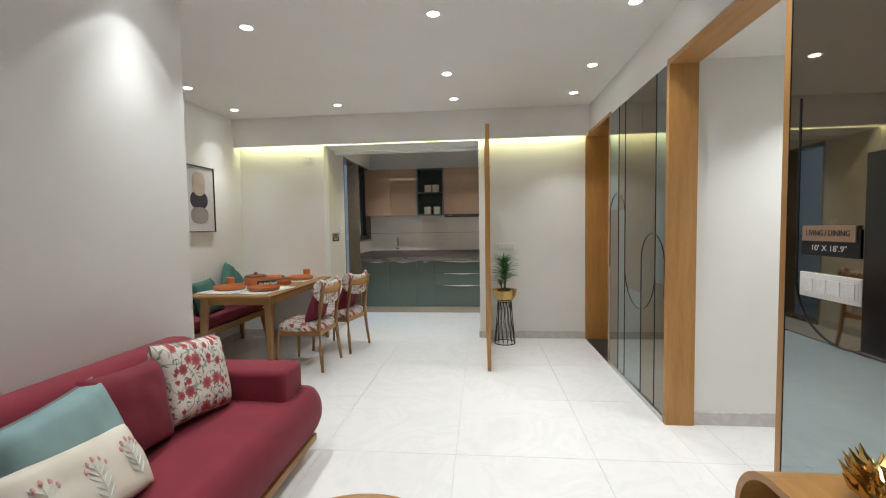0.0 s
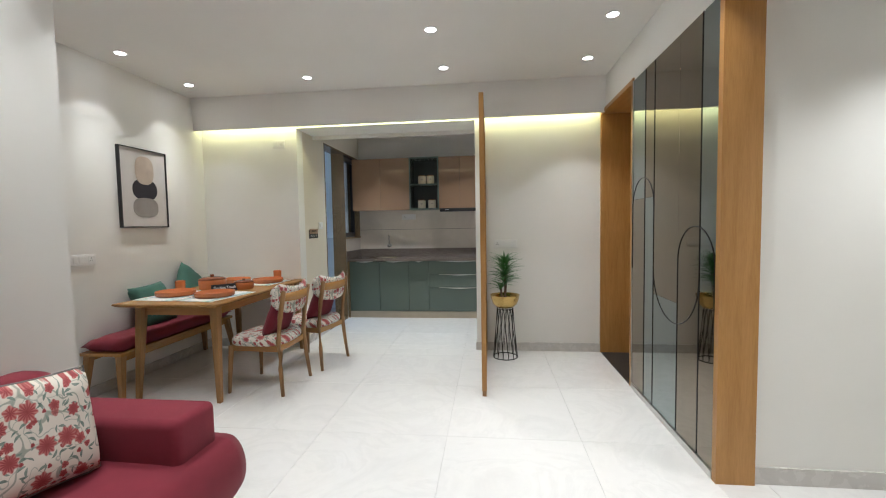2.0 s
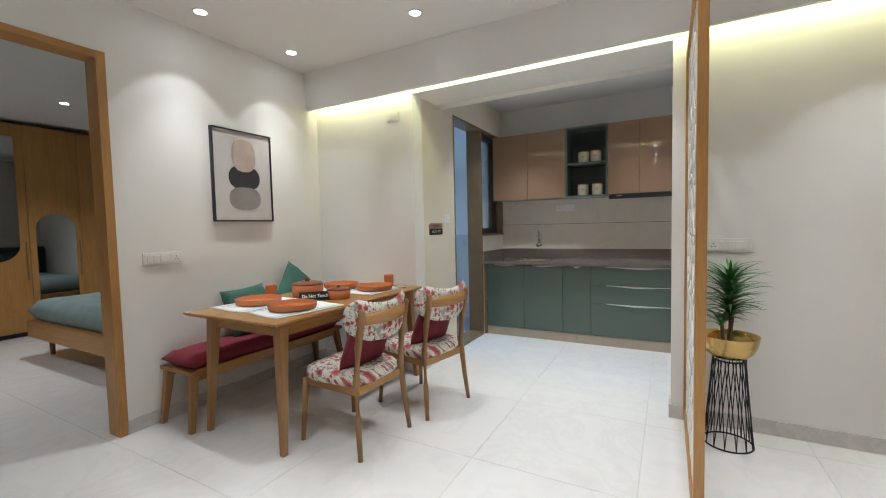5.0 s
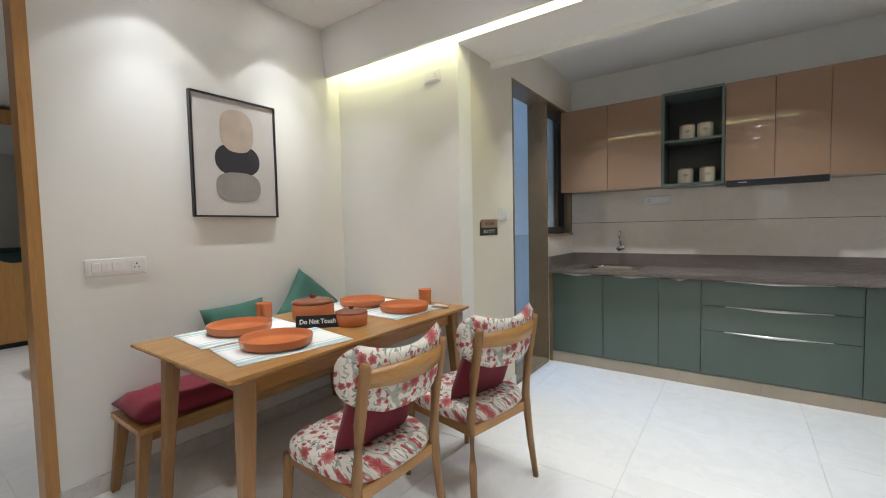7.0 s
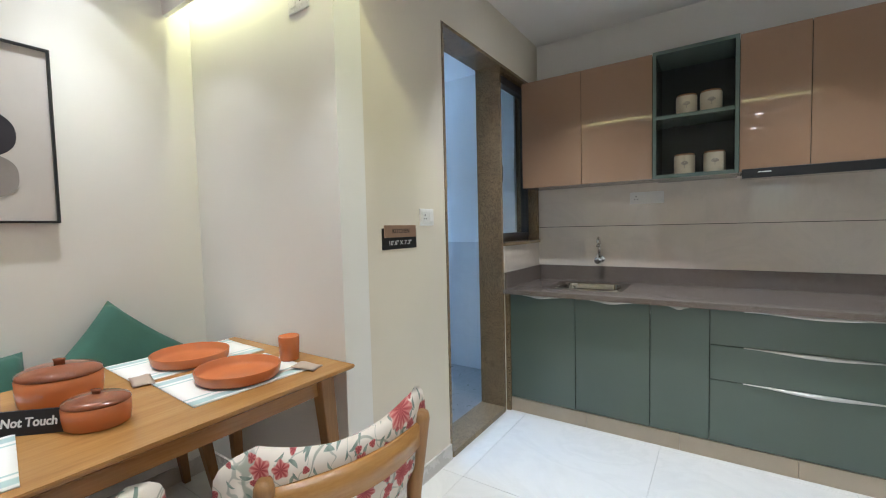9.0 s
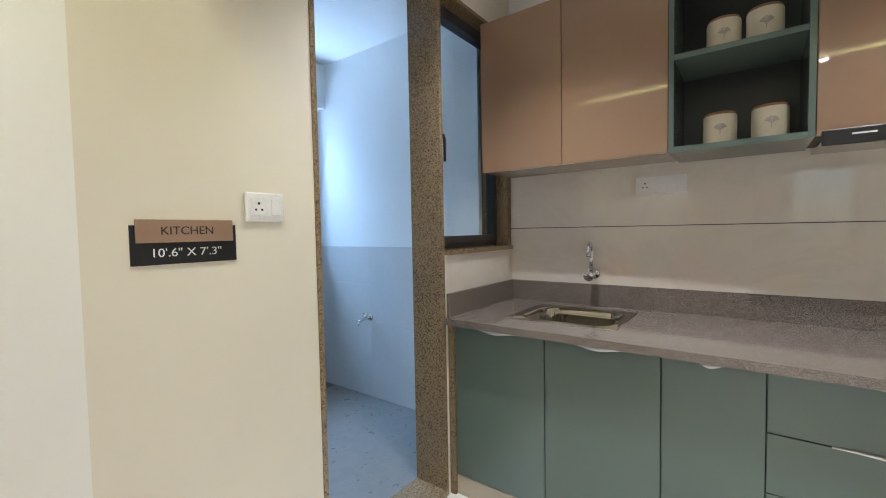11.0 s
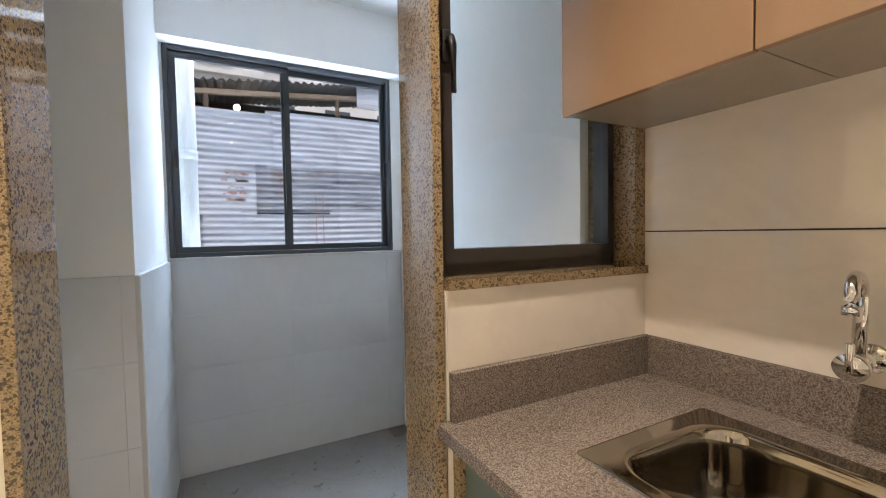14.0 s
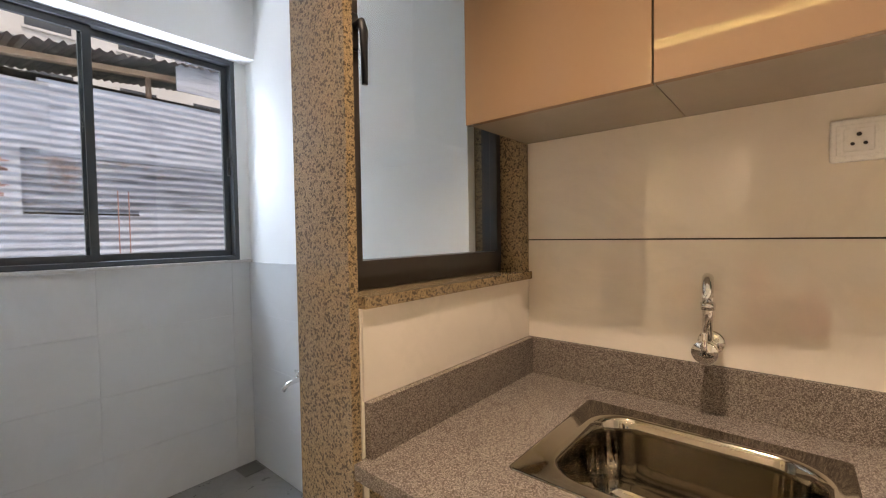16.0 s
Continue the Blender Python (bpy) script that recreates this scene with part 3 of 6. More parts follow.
# utility balcony
structure("wall_utility_north", boxes((-3.70, -1.98, 7.63, 7.78, 0, 2.8)), M_WHITE, "white painted utility wall")
structure("wall_utility_west", boxes((-3.70, -3.57, 6.25, 6.31, 0, 2.345), (-3.70, -3.57, 7.565, 7.63, 0, 2.345), (-3.70, -3.57, 6.31, 7.565, 0, 1.215)), M_WHITE, "white painted utility wall with the sliding window")
structure("beam_utility", boxes((-3.70, -3.46, 6.30, 7.63, 2.345, 2.8)), M_WHITE, "white painted beam over the utility window")
structure("wall_utility_column", boxes((-3.70, -2.69, 5.65, 6.30, 0, 2.8)), M_WHITE, "white painted utility column")
structure("ceiling_utility", boxes((-3.70, -1.98, 5.65, 7.78, 2.70, 2.8)), M_WHITE, "white utility ceiling")
structure("floor_utility", boxes((-3.60, -1.98, 5.65, 7.63, -0.10, UFZ)), M_UTILFLOOR, "grey tiled utility floor")
for r in ((-3.558, -1.98, 7.618, 7.63), (-3.57, -3.558, 6.312, 7.63), (-3.558, -2.678, 6.30, 6.312), (-2.69, -2.678, 5.66, 6.30)):
    dado = structure("dado_utility", boxes((*r, UFZ, 1.205)), M_UTILJOINT, "pale grey matt wall tiles up to the sill")
    dado = dado or [o for o in bpy.data.objects if o.name.startswith("dado_utility")][-1]
    along_x = r[1] - r[0] > r[3] - r[2]
    a0, a1 = (r[0], r[1]) if along_x else (r[2], r[3])
    face = {True: (r[2] - 0.004, r[2]) if r[2] > 7.0 else (r[3], r[3] + 0.004), False: (r[1], r[1] + 0.004)}[along_x]
    if not along_x:
        a1 = min(a1, 7.612)
    elif r[2] < 7.0:
        a0 = -3.552
    rows = 4
    for k in range(rows):
        z0, z1 = UFZ + 0.001 + (1.204 - UFZ) * k / rows, UFZ + (1.204 - UFZ) * (k + 1) / rows
        a = a0 + 0.0005
        while a < a1 - 0.01:
            b = min(a + 0.6, a1)
            ob = mesh_ob("tile", boxed(a, b - 0.001, *face, z0, z1) if along_x else boxed(*face, a, b - 0.001, z0, z1), M_UTILTILE)
            ob.parent = dado
            a = b

# bedroom beyond the door
for r in ((-7.75, -7.6, 1.2, 5.8, 0, 2.83), (-7.75, -3.06, 5.76, 5.84, 0, 2.83), (-7.75, -3.06, 1.05, 1.2, 0, 2.83), (-3.06, -2.98, 1.05, 2.60, 0, 2.83)):
    structure("wall_bedroom", boxed(*r), M_PAINT, "painted bedroom walls")
structure("ceiling_bedroom", boxes((-7.75, -3.06, 1.05, 5.84, 2.83, 2.95)), M_CEIL, "white bedroom ceiling")

# skirting
structure("skirting", boxes((WEST, WEST + 0.012, 3.70, NORTH, 0, 0.09), (WEST + 0.012, KW, NORTH - 0.012, NORTH, 0, 0.09), (KW, KW + 0.012, NORTH - 0.012, 6.275, 0, 0.09),
          (0.20, EAST, NORTH - 0.012, NORTH, 0, 0.09), (0.188, 0.20, NORTH - 0.012, 5.65, 0, 0.09), (1.70, 3.4, 3.238, 3.25, 0, 0.09),
          (LIV_W, LIV_W + 0.012, SOUTH, CORNER, 0, 0.09)), M_SKIRT, "grey tile skirting")

# granite surround of the utility door and window
structure("granite_jamb", boxes((-1.985, KW + 0.004, 6.275, 6.295, 0, 2.463)), M_GRANITE, "polished beige granite door jamb")
structure("granite_mullion", boxes((-1.985, KW + 0.004, 6.992, 7.014, 0, 2.463)), M_GRANITE, "polished beige granite jamb between door and window")
structure("granite_lintel", boxes((-1.985, KW + 0.002, 6.275, BACK, 2.463, 2.483)), M_GRANITE, "polished beige granite lintel")
structure("granite_window_sill", boxes((-1.985, KW + 0.018, 7.02, BACK, 1.198, 1.222)), M_GRANITE, "polished beige granite window sill")
structure("granite_window_jamb", boxes((-1.985, KW + 0.004, 7.668, BACK, 1.222, 2.463)), M_GRANITE, "polished beige granite window jamb")
structure("granite_threshold", boxes((-1.985, KW + 0.01, 6.295, 6.992, -0.06, 0.034)), M_GRANITE, "polished beige granite threshold")
structure("door_threshold", boxes((EAST - 0.006, 1.90, 4.56, 5.47, -0.06, 0.004)), M_THRESH, "dark stone threshold at the entrance")

# timber door frames
structure("door_frame_bedroom", boxes((-3.07, WEST + 0.012, 3.655, 3.705, 0, 2.458), (-3.07, WEST + 0.012, 2.775, 2.82, 0, 2.458)), M_OAK, "oak veneer door frame")
structure("door_frame_bedroom_head", boxes((-3.068, WEST + 0.010, 2.82, 3.655, 2.413, 2.456)), M_OAK_Y, "oak veneer door frame head")
structure("door_frame_passage", boxes((EAST - 0.012, 1.69, 3.222, 3.262, 0, 2.525), (EAST - 0.012, 1.69, 2.105, 2.145, 0, 2.525)), M_OAK, "oak veneer opening frame")
structure("door_frame_passage_head", boxes((EAST - 0.010, 1.688, 2.145, 3.222, 2.485, 2.523)), M_OAK_Y, "oak veneer opening head")
structure("door_frame_entry", boxes((EAST - 0.012, 1.86, 5.468, NORTH, 0, 2.525), (EAST - 0.012, 1.86, 4.522, 4.560, 0, 2.525)), M_OAK, "oak veneer entrance frame")
structure("door_frame_entry_head", boxes((EAST - 0.010, 1.858, 4.560, 5.468, 2.487, 2.523)), M_OAK_Y, "oak veneer entrance head")

# open ground outside and a far building
structure("ground", boxes((-400, 400, -400, 400, -3.6, -3.5)), M_GROUND, "dusty open ground")

# floors: slab with polished tiles laid on it
structure_floor = structure("floor", boxes((WEST - 0.1, 3.4, SOUTH, BACK, -0.10, -0.004), (-7.6, WEST - 0.1, 1.2, 5.78, -0.10, -0.004)), M_GROUT, "large polished off-white floor tiles")
PITCH, TX, TY = 0.853, 0.055, 3.605
AREAS = [(LIV_W, EAST, SOUTH, CORNER), (WEST, EAST, CORNER, NORTH), (KW, 0.20, NORTH, 5.65), (KW, 1.45, 5.65, BACK), (EAST, 3.4, 2.115, 3.25), (-7.6, WEST, 1.2, 5.76)]


def lay_tiles(parent, areas, pitch, x0, y0, top, thick, material, joint=0.0018):
    shared = {}
    for ax0, ax1, ay0, ay1 in areas:
        for i in range(math.floor((ax0 - x0) / pitch), math.ceil((ax1 - x0) / pitch)):
            for j in range(math.floor((ay0 - y0) / pitch), math.ceil((ay1 - y0) / pitch)):
                a, b = max(ax0, x0 + i * pitch + joint / 2), min(ax1, x0 + (i + 1) * pitch - joint / 2)
                c, d = max(ay0, y0 + j * pitch + joint / 2), min(ay1, y0 + (j + 1) * pitch - joint / 2)
                if b - a < 0.01 or d - c < 0.01:
                    continue
                key = (round(b - a, 3), round(d - c, 3))
                if key not in shared:
                    bm = bmesh.new()
                    box(bm, 0, b - a, 0, d - c, -thick, 0, bevel=0.0012, segments=1)
                    me = bpy.data.meshes.new("tile")
                    bm.to_mesh(me)
                    bm.free()
                    me.materials.append(material)
                    shared[key] = me
                ob = new("tile", shared[key])
                ob.location = (a, c, top)
                ob.parent = parent


lay_tiles(structure_floor, AREAS, PITCH, TX, TY, 0.0, 0.0035, M_FLOOR)


# downlights
def downlight(x, y, z):
    t = thing("ceiling_downlight", "small round white recessed downlight, lit", "downlight", "ceiling downlights", (x, y, z))
    bm = bmesh.new()
    lathe(bm, (x, y, z), [(0.036, -0.001), (0.040, -0.006), (0.046, -0.006), (0.048, 0.0), (0.036, 0.0)], 28)
    part("trim_ring", bm, M_PLATE, t, smooth=True)
    bm = bmesh.new()
    lathe(bm, (x, y, z), [(0.0, -0.003), (0.037, -0.003), (0.037, 0.0), (0.0, 0.0)], 28)
    part("lamp_face", bm, M_LAMP, t, "glowing lamp face")
    return t


first = downlight(SPOTS[0][0], SPOTS[0][1], CEIL)
for x, y in SPOTS[1:] + [k[:2] for k in KITCHEN_SPOTS]:
    copy_thing(first, pose(x, y, CEIL))
copy_thing(first, pose(2.4, 2.7, 2.515))
copy_thing(first, pose(-5.9, 4.55, 2.83))
copy_thing(first, pose(-4.6, 2.6, 2.83))

# ---- kitchen ----
def cab(name, label, x0, x1, y0, y1, z0, z1, group):
    return thing(name, label, "cabinet", group, ((x0 + x1) / 2, y1, z0))


CTR_Y, DOOR_Y = 6.995, 7.045
M_KICK = plain("beige_kickboard", (0.46, 0.39, 0.30), 0.35, vary=0.06)


def lip_handle(parent, x0, x1, z, y):
    """Long aluminium lip that swells out in its middle."""
    bm = bmesh.new()
    n = 24
    top, low = [], []
    for k in range(n + 1):
        u = k / n
        x = x0 + (x1 - x0) * u
        swell = math.sin(math.pi * u) ** 2.2
        top.append(bm.verts.new((x, y - 0.003 - 0.014 * swell, z)))
        low.append(bm.verts.new((x, y - 0.003 - 0.016 * swell, z - 0.004 - 0.012 * swell)))
    back_t = [bm.verts.new((v.co.x, y + 0.004, z)) for v in top]
    back_l = [bm.verts.new((v.co.x, y + 0.004, v.co.z)) for v in low]
    for k in range(n):
        bm.faces.new((top[k], top[k + 1], low[k + 1], low[k]))
        bm.faces.new((back_t[k], back_t[k + 1], top[k + 1], top[k]))
        bm.faces.new((low[k], low[k + 1], back_l[k + 1], back_l[k]))
    return part("handle", bm, M_ALU, parent, "curved brushed aluminium lip handle", smooth=True)


def base_unit(x0, x1):
    t = cab("base_cabinet", "sage green laminate base cabinet with one door", x0, x1, DOOR_Y, BACK, 0.1, 0.82, "kitchen base cabinets")
    part("body", boxed(x0 + 0.001, x1 - 0.001, DOOR_Y + 0.02, BACK - 0.002, 0.10, 0.66 if x1 < -0.8 else 0.858), M_GREENCAB, t)
    d = part("door", boxed(x0 + 0.002, x1 - 0.002, DOOR_Y, DOOR_Y + 0.018, 0.105, 0.850, bevel=0.0015), M_GREENCAB, t)
    lip_handle(d, x0 + 0.10, x1 - 0.10, 0.853, DOOR_Y)


for x0, x1 in ((-1.765, -1.302), (-1.302, -0.856), (-0.856, -0.554), (0.37, 0.90), (0.90, 1.44)):
    base_unit(x0, x1)
drawers = cab("drawer_cabinet", "sage green laminate cabinet with three wide drawers", -0.554, 0.37, DOOR_Y, BACK, 0.1, 0.82, "kitchen base cabinets")
part("body", boxed(-0.553, 0.369, DOOR_Y + 0.02, BACK - 0.002, 0.10, 0.858), M_GREENCAB, drawers)
for z0, z1 in ((0.105, 0.455), (0.459, 0.652), (0.656, 0.850)):
    d = part("drawer_front", boxed(-0.552, 0.368, DOOR_Y, DOOR_Y + 0.018, z0, z1, bevel=0.0015), M_GREENCAB, drawers)
    lip_handle(d, -0.40, 0.22, z1 + 0.003, DOOR_Y)
filler = thing("cabinet_end_panel", "speckled granite end upright beside the base cabinets", "panel", "", (-1.78, 7.2, 0))
part("panel", boxed(-1.798, -1.767, DOOR_Y - 0.012, BACK - 0.002, 0, 0.859), M_GRANITE, filler)
kick = thing("kickboard", "beige-grey tile kickboard under the base cabinets", "kickboard", "", (-0.16, DOOR_Y, 0))
for k in range(6):
    part("tile", boxed(-1.766 + 0.5343 * k, -1.766 + 0.5343 * (k + 1) - 0.0015, DOOR_Y + 0.004, DOOR_Y + 0.02, 0.0, 0.098, bevel=0.0008, segments=1), M_KICK, kick)

# worktop with a hole for the sink
SX0, SX1, SY0, SY1 = -1.552, -1.042, 7.172, 7.592
HX0, HX1, HY0, HY1 = SX0 + 0.028, SX1 - 0.02, SY0 + 0.02, SY1 - 0.03
wt = thing("worktop", "polished brown-grey speckled quartz worktop with upstand", "worktop", "", (-0.2, 7.4, 0.82))
bm = bmesh.new()
gx, gy = (KW + 0.002, HX0, HX1, 1.445), (CTR_Y, HY0, HY1, BACK - 0.002)
vt = {(i, j, k): bm.verts.new((gx[i], gy[j], z)) for i in range(4) for j in range(4) for k, z in enumerate((0.860, 0.892))}
for i in range(3):
    for j in range(3):
        if (i, j) != (1, 1):
            for k in (0, 1):
                bm.faces.new([vt[i, j, k], vt[i + 1, j, k], vt[i + 1, j + 1, k], vt[i, j + 1, k]])
rim = [(0, 0), (1, 0), (2, 0), (3, 0), (3, 1), (3, 2), (3, 3), (2, 3), (1, 3), (0, 3), (0, 2), (0, 1)]
for loop in (rim, [(1, 1), (2, 1), (2, 2), (1, 2)]):
    for (a, b), (c, d) in zip(loop, loop[1:] + loop[:1]):
        bm.faces.new([vt[a, b, 0], vt[c, d, 0], vt[c, d, 1], vt[a, b, 1]])
part("slab", bm, M_COUNTER, wt)
part("back_upstand", boxed(KW + 0.022, 1.445, BACK - 0.021, BACK - 0.001, 0.890, 1.008, bevel=0.002), M_COUNTER, wt)
part("side_upstand", boxed(KW + 0.001, KW + 0.021, CTR_Y + 0.03, BACK - 0.001, 0.890, 1.008, bevel=0.002), M_COUNTER, wt)


def rounded_ring(x0, x1, y0, y1, r, n=7):
    pts = []
    for cx, cy, a0 in ((x1 - r, y1 - r, 0), (x0 + r, y1 - r, 90), (x0 + r, y0 + r, 180), (x1 - r, y0 + r, 270)):
        for k in range(n + 1):
            a = radians(a0 + 90 * k / n)
            pts.append((cx + r * math.cos(a), cy + r * math.sin(a)))
    return pts


sink = thing("kitchen_sink", "shiny stainless steel inset sink with a deep rounded bowl", "sink", "", (-1.29, 7.37, 0.892))
bm = bmesh.new()
ST = 0.892


def rim_ring(d, r):
    return rounded_ring(SX0 + d, SX1 - d, SY0 + d, SY1 - d, r, 9)


def bowl_ring(d, r):
    return rounded_ring(SX0 + 0.050 + d, SX1 - 0.034 + -d, SY0 + 0.032 + d, SY1 - 0.052 - d, r, 9)


loops = [(rim_ring(0, 0.010), ST), (rim_ring(0, 0.010), ST + 0.0022), (rim_ring(0.0015, 0.010), ST + 0.003), (rim_ring(0.005, 0.010), ST + 0.0031), (bowl_ring(-0.012, 0.085), ST + 0.0026),
         (bowl_ring(-0.006, 0.082), ST + 0.0038), (bowl_ring(0.0, 0.080), ST + 0.0036), (bowl_ring(0.005, 0.078), ST + 0.001), (bowl_ring(0.009, 0.076), ST - 0.006), (bowl_ring(0.013, 0.074), ST - 0.03),
         (bowl_ring(0.024, 0.068), ST - 0.135), (bowl_ring(0.030, 0.062), ST - 0.160), (bowl_ring(0.042, 0.055), ST - 0.176), (bowl_ring(0.062, 0.045), ST - 0.182), (bowl_ring(0.12, 0.03), ST - 0.186)]
rings = [[bm.verts.new((x, y, z)) for x, y in pts] for pts, z in loops]
for p, q in zip(rings, rings[1:]):
    for k in range(len(p)):
        bm.faces.new((p[k], p[(k + 1) % len(p)], q[(k + 1) % len(q)], q[k]))
bm.faces.new(rings[-1])
part("bowl", bm, M_STEEL, sink, smooth=True)
bm = bmesh.new()
lathe(bm, (-1.29, 7.37, 0.707), [(0.0, 0.002), (0.03, 0.002), (0.035, 0.006), (0.045, 0.004), (0.045, 0.0), (0.0, 0.0)], 28)
part("drain", bm, M_CHROME, sink, "chrome drain strainer", smooth=True)

# wall-mounted swan-neck tap
TAPX, TAPZ = -1.288, 1.066
tap = thing("kitchen_tap", "chrome wall-mounted swan-neck tap", "tap", "", (TAPX, BACK, TAPZ))
bm = bmesh.new()
cone(bm, (TAPX, BACK - 0.006, TAPZ), (TAPX, BACK - 0.018, TAPZ), 0.034, 0.026, 28)
cone(bm, (TAPX, BACK - 0.016, TAPZ), (TAPX, BACK - 0.09, TAPZ), 0.017, 0.017, 20)
part("body", bm, M_CHROME, tap, smooth=True)
bm = bmesh.new()
pts = [(TAPX, BACK - 0.075, TAPZ), (TAPX, BACK - 0.075, TAPZ + 0.13)] + [(TAPX + 0.010 * k / 12, BACK - 0.075 - 0.035 + 0.035 * math.cos(math.pi * k / 12), TAPZ + 0.13 + 0.04 * math.sin(math.pi * k / 12)) for k in range(13)] + [(TAPX + 0.010, BACK - 0.1455, TAPZ + 0.118)]
tube(bm, pts, 0.0115, 14)
cone(bm, pts[-1], (TAPX + 0.010, BACK - 0.146, TAPZ + 0.102), 0.0145, 0.0145, 16)
part("spout", bm, M_CHROME, tap, smooth=True)
bm = bmesh.new()
cone(bm, (TAPX, BACK - 0.088, TAPZ), (TAPX, BACK - 0.118, TAPZ - 0.004), 0.024, 0.027, 22)
box(bm, TAPX - 0.006, TAPX + 0.006, BACK - 0.125, BACK - 0.108, TAPZ - 0.012, TAPZ + 0.045, bevel=0.003)
part("lever", bm, M_CHROME, tap, smooth=True)

# wall tiles behind the worktop
tagged(mesh_ob("splashback", boxed(KW + 0.006, 1.445, BACK - 0.004, BACK + 0.001, 0.99, 1.66), M_DARKJOINT), "large glossy cream wall tiles behind the worktop", kind="structure")
splash = bpy.data.objects["splashback"]
for z0, z1 in ((1.009, 1.322), (1.326, 1.655)):
    for k in range(3):
        a, b = KW + 0.006 + 1.2 * k, min(1.445, KW + 0.006 + 1.2 * (k + 1))
        ob = mesh_ob("tile", boxed(a, b, BACK - 0.012, BACK - 0.004, z0, z1, bevel=0.0003, segments=1), M_WALLTILE)
        ob.parent = splash
ob = mesh_ob("tile", boxed(KW, KW + 0.006, 7.022, BACK - 0.012, 1.009, 1.198), M_WALLTILE)
ob.parent = splash


# wall cabinets
def wall_unit(x0, x1):
    t = cab("wall_cabinet", "tan high-gloss wall cabinet with one door", x0, x1, 7.38, BACK, 1.63, 2.432, "kitchen wall cabinets")
    part("body", boxed(x0 + 0.001, x1 - 0.001, 7.399, BACK - 0.002, 1.634, 2.432), M_CABUNDER, t)
    part("door", boxed(x0 + 0.0015, x1 - 0.0015, 7.378, 7.397, 1.630, 2.432, bevel=0.0015), M_TANCAB, t)


for x0, x1 in ((-1.797, -1.345), (-1.345, -0.885), (-0.420, -0.098), (-0.098, 0.222), (0.222, 0.65), (0.65, 1.05), (1.05, 1.44)):
    wall_unit(x0, x1)
nx0, nx1 = -0.883, -0.422
nic = cab("open_shelf_unit", "dark green open shelf unit between the wall cabinets", nx0, nx1, 7.37, BACK, 1.628, 2.44, "")
part("side_panel", boxed(nx0, nx0 + 0.02, 7.365, BACK - 0.002, 1.626, 2.436, bevel=0.001), M_GREENCAB, nic)
part("side_panel", boxed(nx1 - 0.02, nx1, 7.365, BACK - 0.002, 1.626, 2.436, bevel=0.001), M_GREENCAB, nic)
part("top_panel", boxed(nx0 + 0.02, nx1 - 0.02, 7.366, BACK - 0.002, 2.414, 2.436), M_GREENCAB, nic)
part("bottom_panel", boxed(nx0 + 0.02, nx1 - 0.02, 7.366, BACK - 0.002, 1.626, 1.648), M_GREENCAB, nic)
part("shelf", boxed(nx0 + 0.02, nx1 - 0.02, 7.375, BACK - 0.02, 2.005, 2.027), M_GREENCAB, nic)
# back panel in a much darker tone than the sage sides and shelf
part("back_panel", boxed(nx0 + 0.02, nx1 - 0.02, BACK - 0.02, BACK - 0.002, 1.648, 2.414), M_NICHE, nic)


def jar(x, y, z):
    t = thing("storage_jar", "cream ceramic jar with a printed leaf and a wooden lid", "jar", "jars on the kitchen shelf", (x, y, z))
    bm = bmesh.new()
    lathe(bm, (x, y, z), [(0.0, 0.0), (0.056, 0.0), (0.059, 0.006), (0.060, 0.05), (0.060, 0.120), (0.058, 0.125), (0.0, 0.125)], 36)
    part("body", bm, M_CERAMIC, t, smooth=True)
    bm = bmesh.new()
    lathe(bm, (x, y, z), [(0.0, 0.125), (0.056, 0.125), (0.057, 0.131), (0.054, 0.136), (0.0, 0.136)], 36)
    part("lid", bm, M_JARLID, t, "brown wooden lid")
    bm = bmesh.new()
    for k in range(7):
        a = radians(-60 + 20 * k)
        c = Vector((x + 0.004, y - 0.0608, z + 0.060))
        e = c + Vector((0.024 * math.sin(a), 0.003, 0.026 * math.cos(a)))
        tube(bm, [c + Vector((0, 0.001, -0.018)), c, e], [0.0012, 0.002, 0.004], 5)
    part("printed_leaf", bm, plain_leaf, t, "grey-brown printed leaf")
    return t


plain_leaf = plain("leaf_print", (0.42, 0.37, 0.30), 0.5)
jr = jar(-0.70, 7.50, 2.027)
for x, y, z in ((-0.565, 7.49, 2.027), (-0.71, 7.50, 1.648), (-0.545, 7.49, 1.648)):
    copy_thing(jr, pose(x, y, z))

hood = thing("cooker_hood", "slim black built-in cooker hood under the wall cabinets", "cooker hood", "", (-0.09, 7.5, 1.58))
part("body", boxed(-0.405, 0.218, 7.372, BACK - 0.01, 1.605, 1.629, bevel=0.002), M_STEEL, hood)
part("front_strip", boxed(-0.407, 0.220, 7.355, 7.371, 1.588, 1.642, bevel=0.003), M_BLACK, hood, "glossy black front strip")
part("badge", boxed(-0.33, -0.27, 7.3535, 7.3548, 1.618, 1.623), M_TEXT, hood)

# ---- dining corner ----
def leg(bm, foot, head, w_foot, w_head, bevel=0.006):
    """A square tapered leg from foot to head."""
    f, h = Vector(foot), Vector(head)
    ring = []
    for c, w in ((f, w_foot), (h, w_head)):
        ring.append([bm.verts.new((c.x + sx * w / 2, c.y + sy * w / 2, c.z)) for sx, sy in ((-1, -1), (1, -1), (1, 1), (-1, 1))])
    a, b = ring
    faces = [bm.faces.new(a[::-1]), bm.faces.new(b)]
    for k in range(4):
        faces.append(bm.faces.new((a[k], a[(k + 1) % 4], b[(k + 1) % 4], b[k])))
    edges = list({e for fc in faces for e in fc.edges})
    bmesh.ops.bevel(bm, geom=edges, offset=bevel, segments=2, affect="EDGES", profile=0.5)


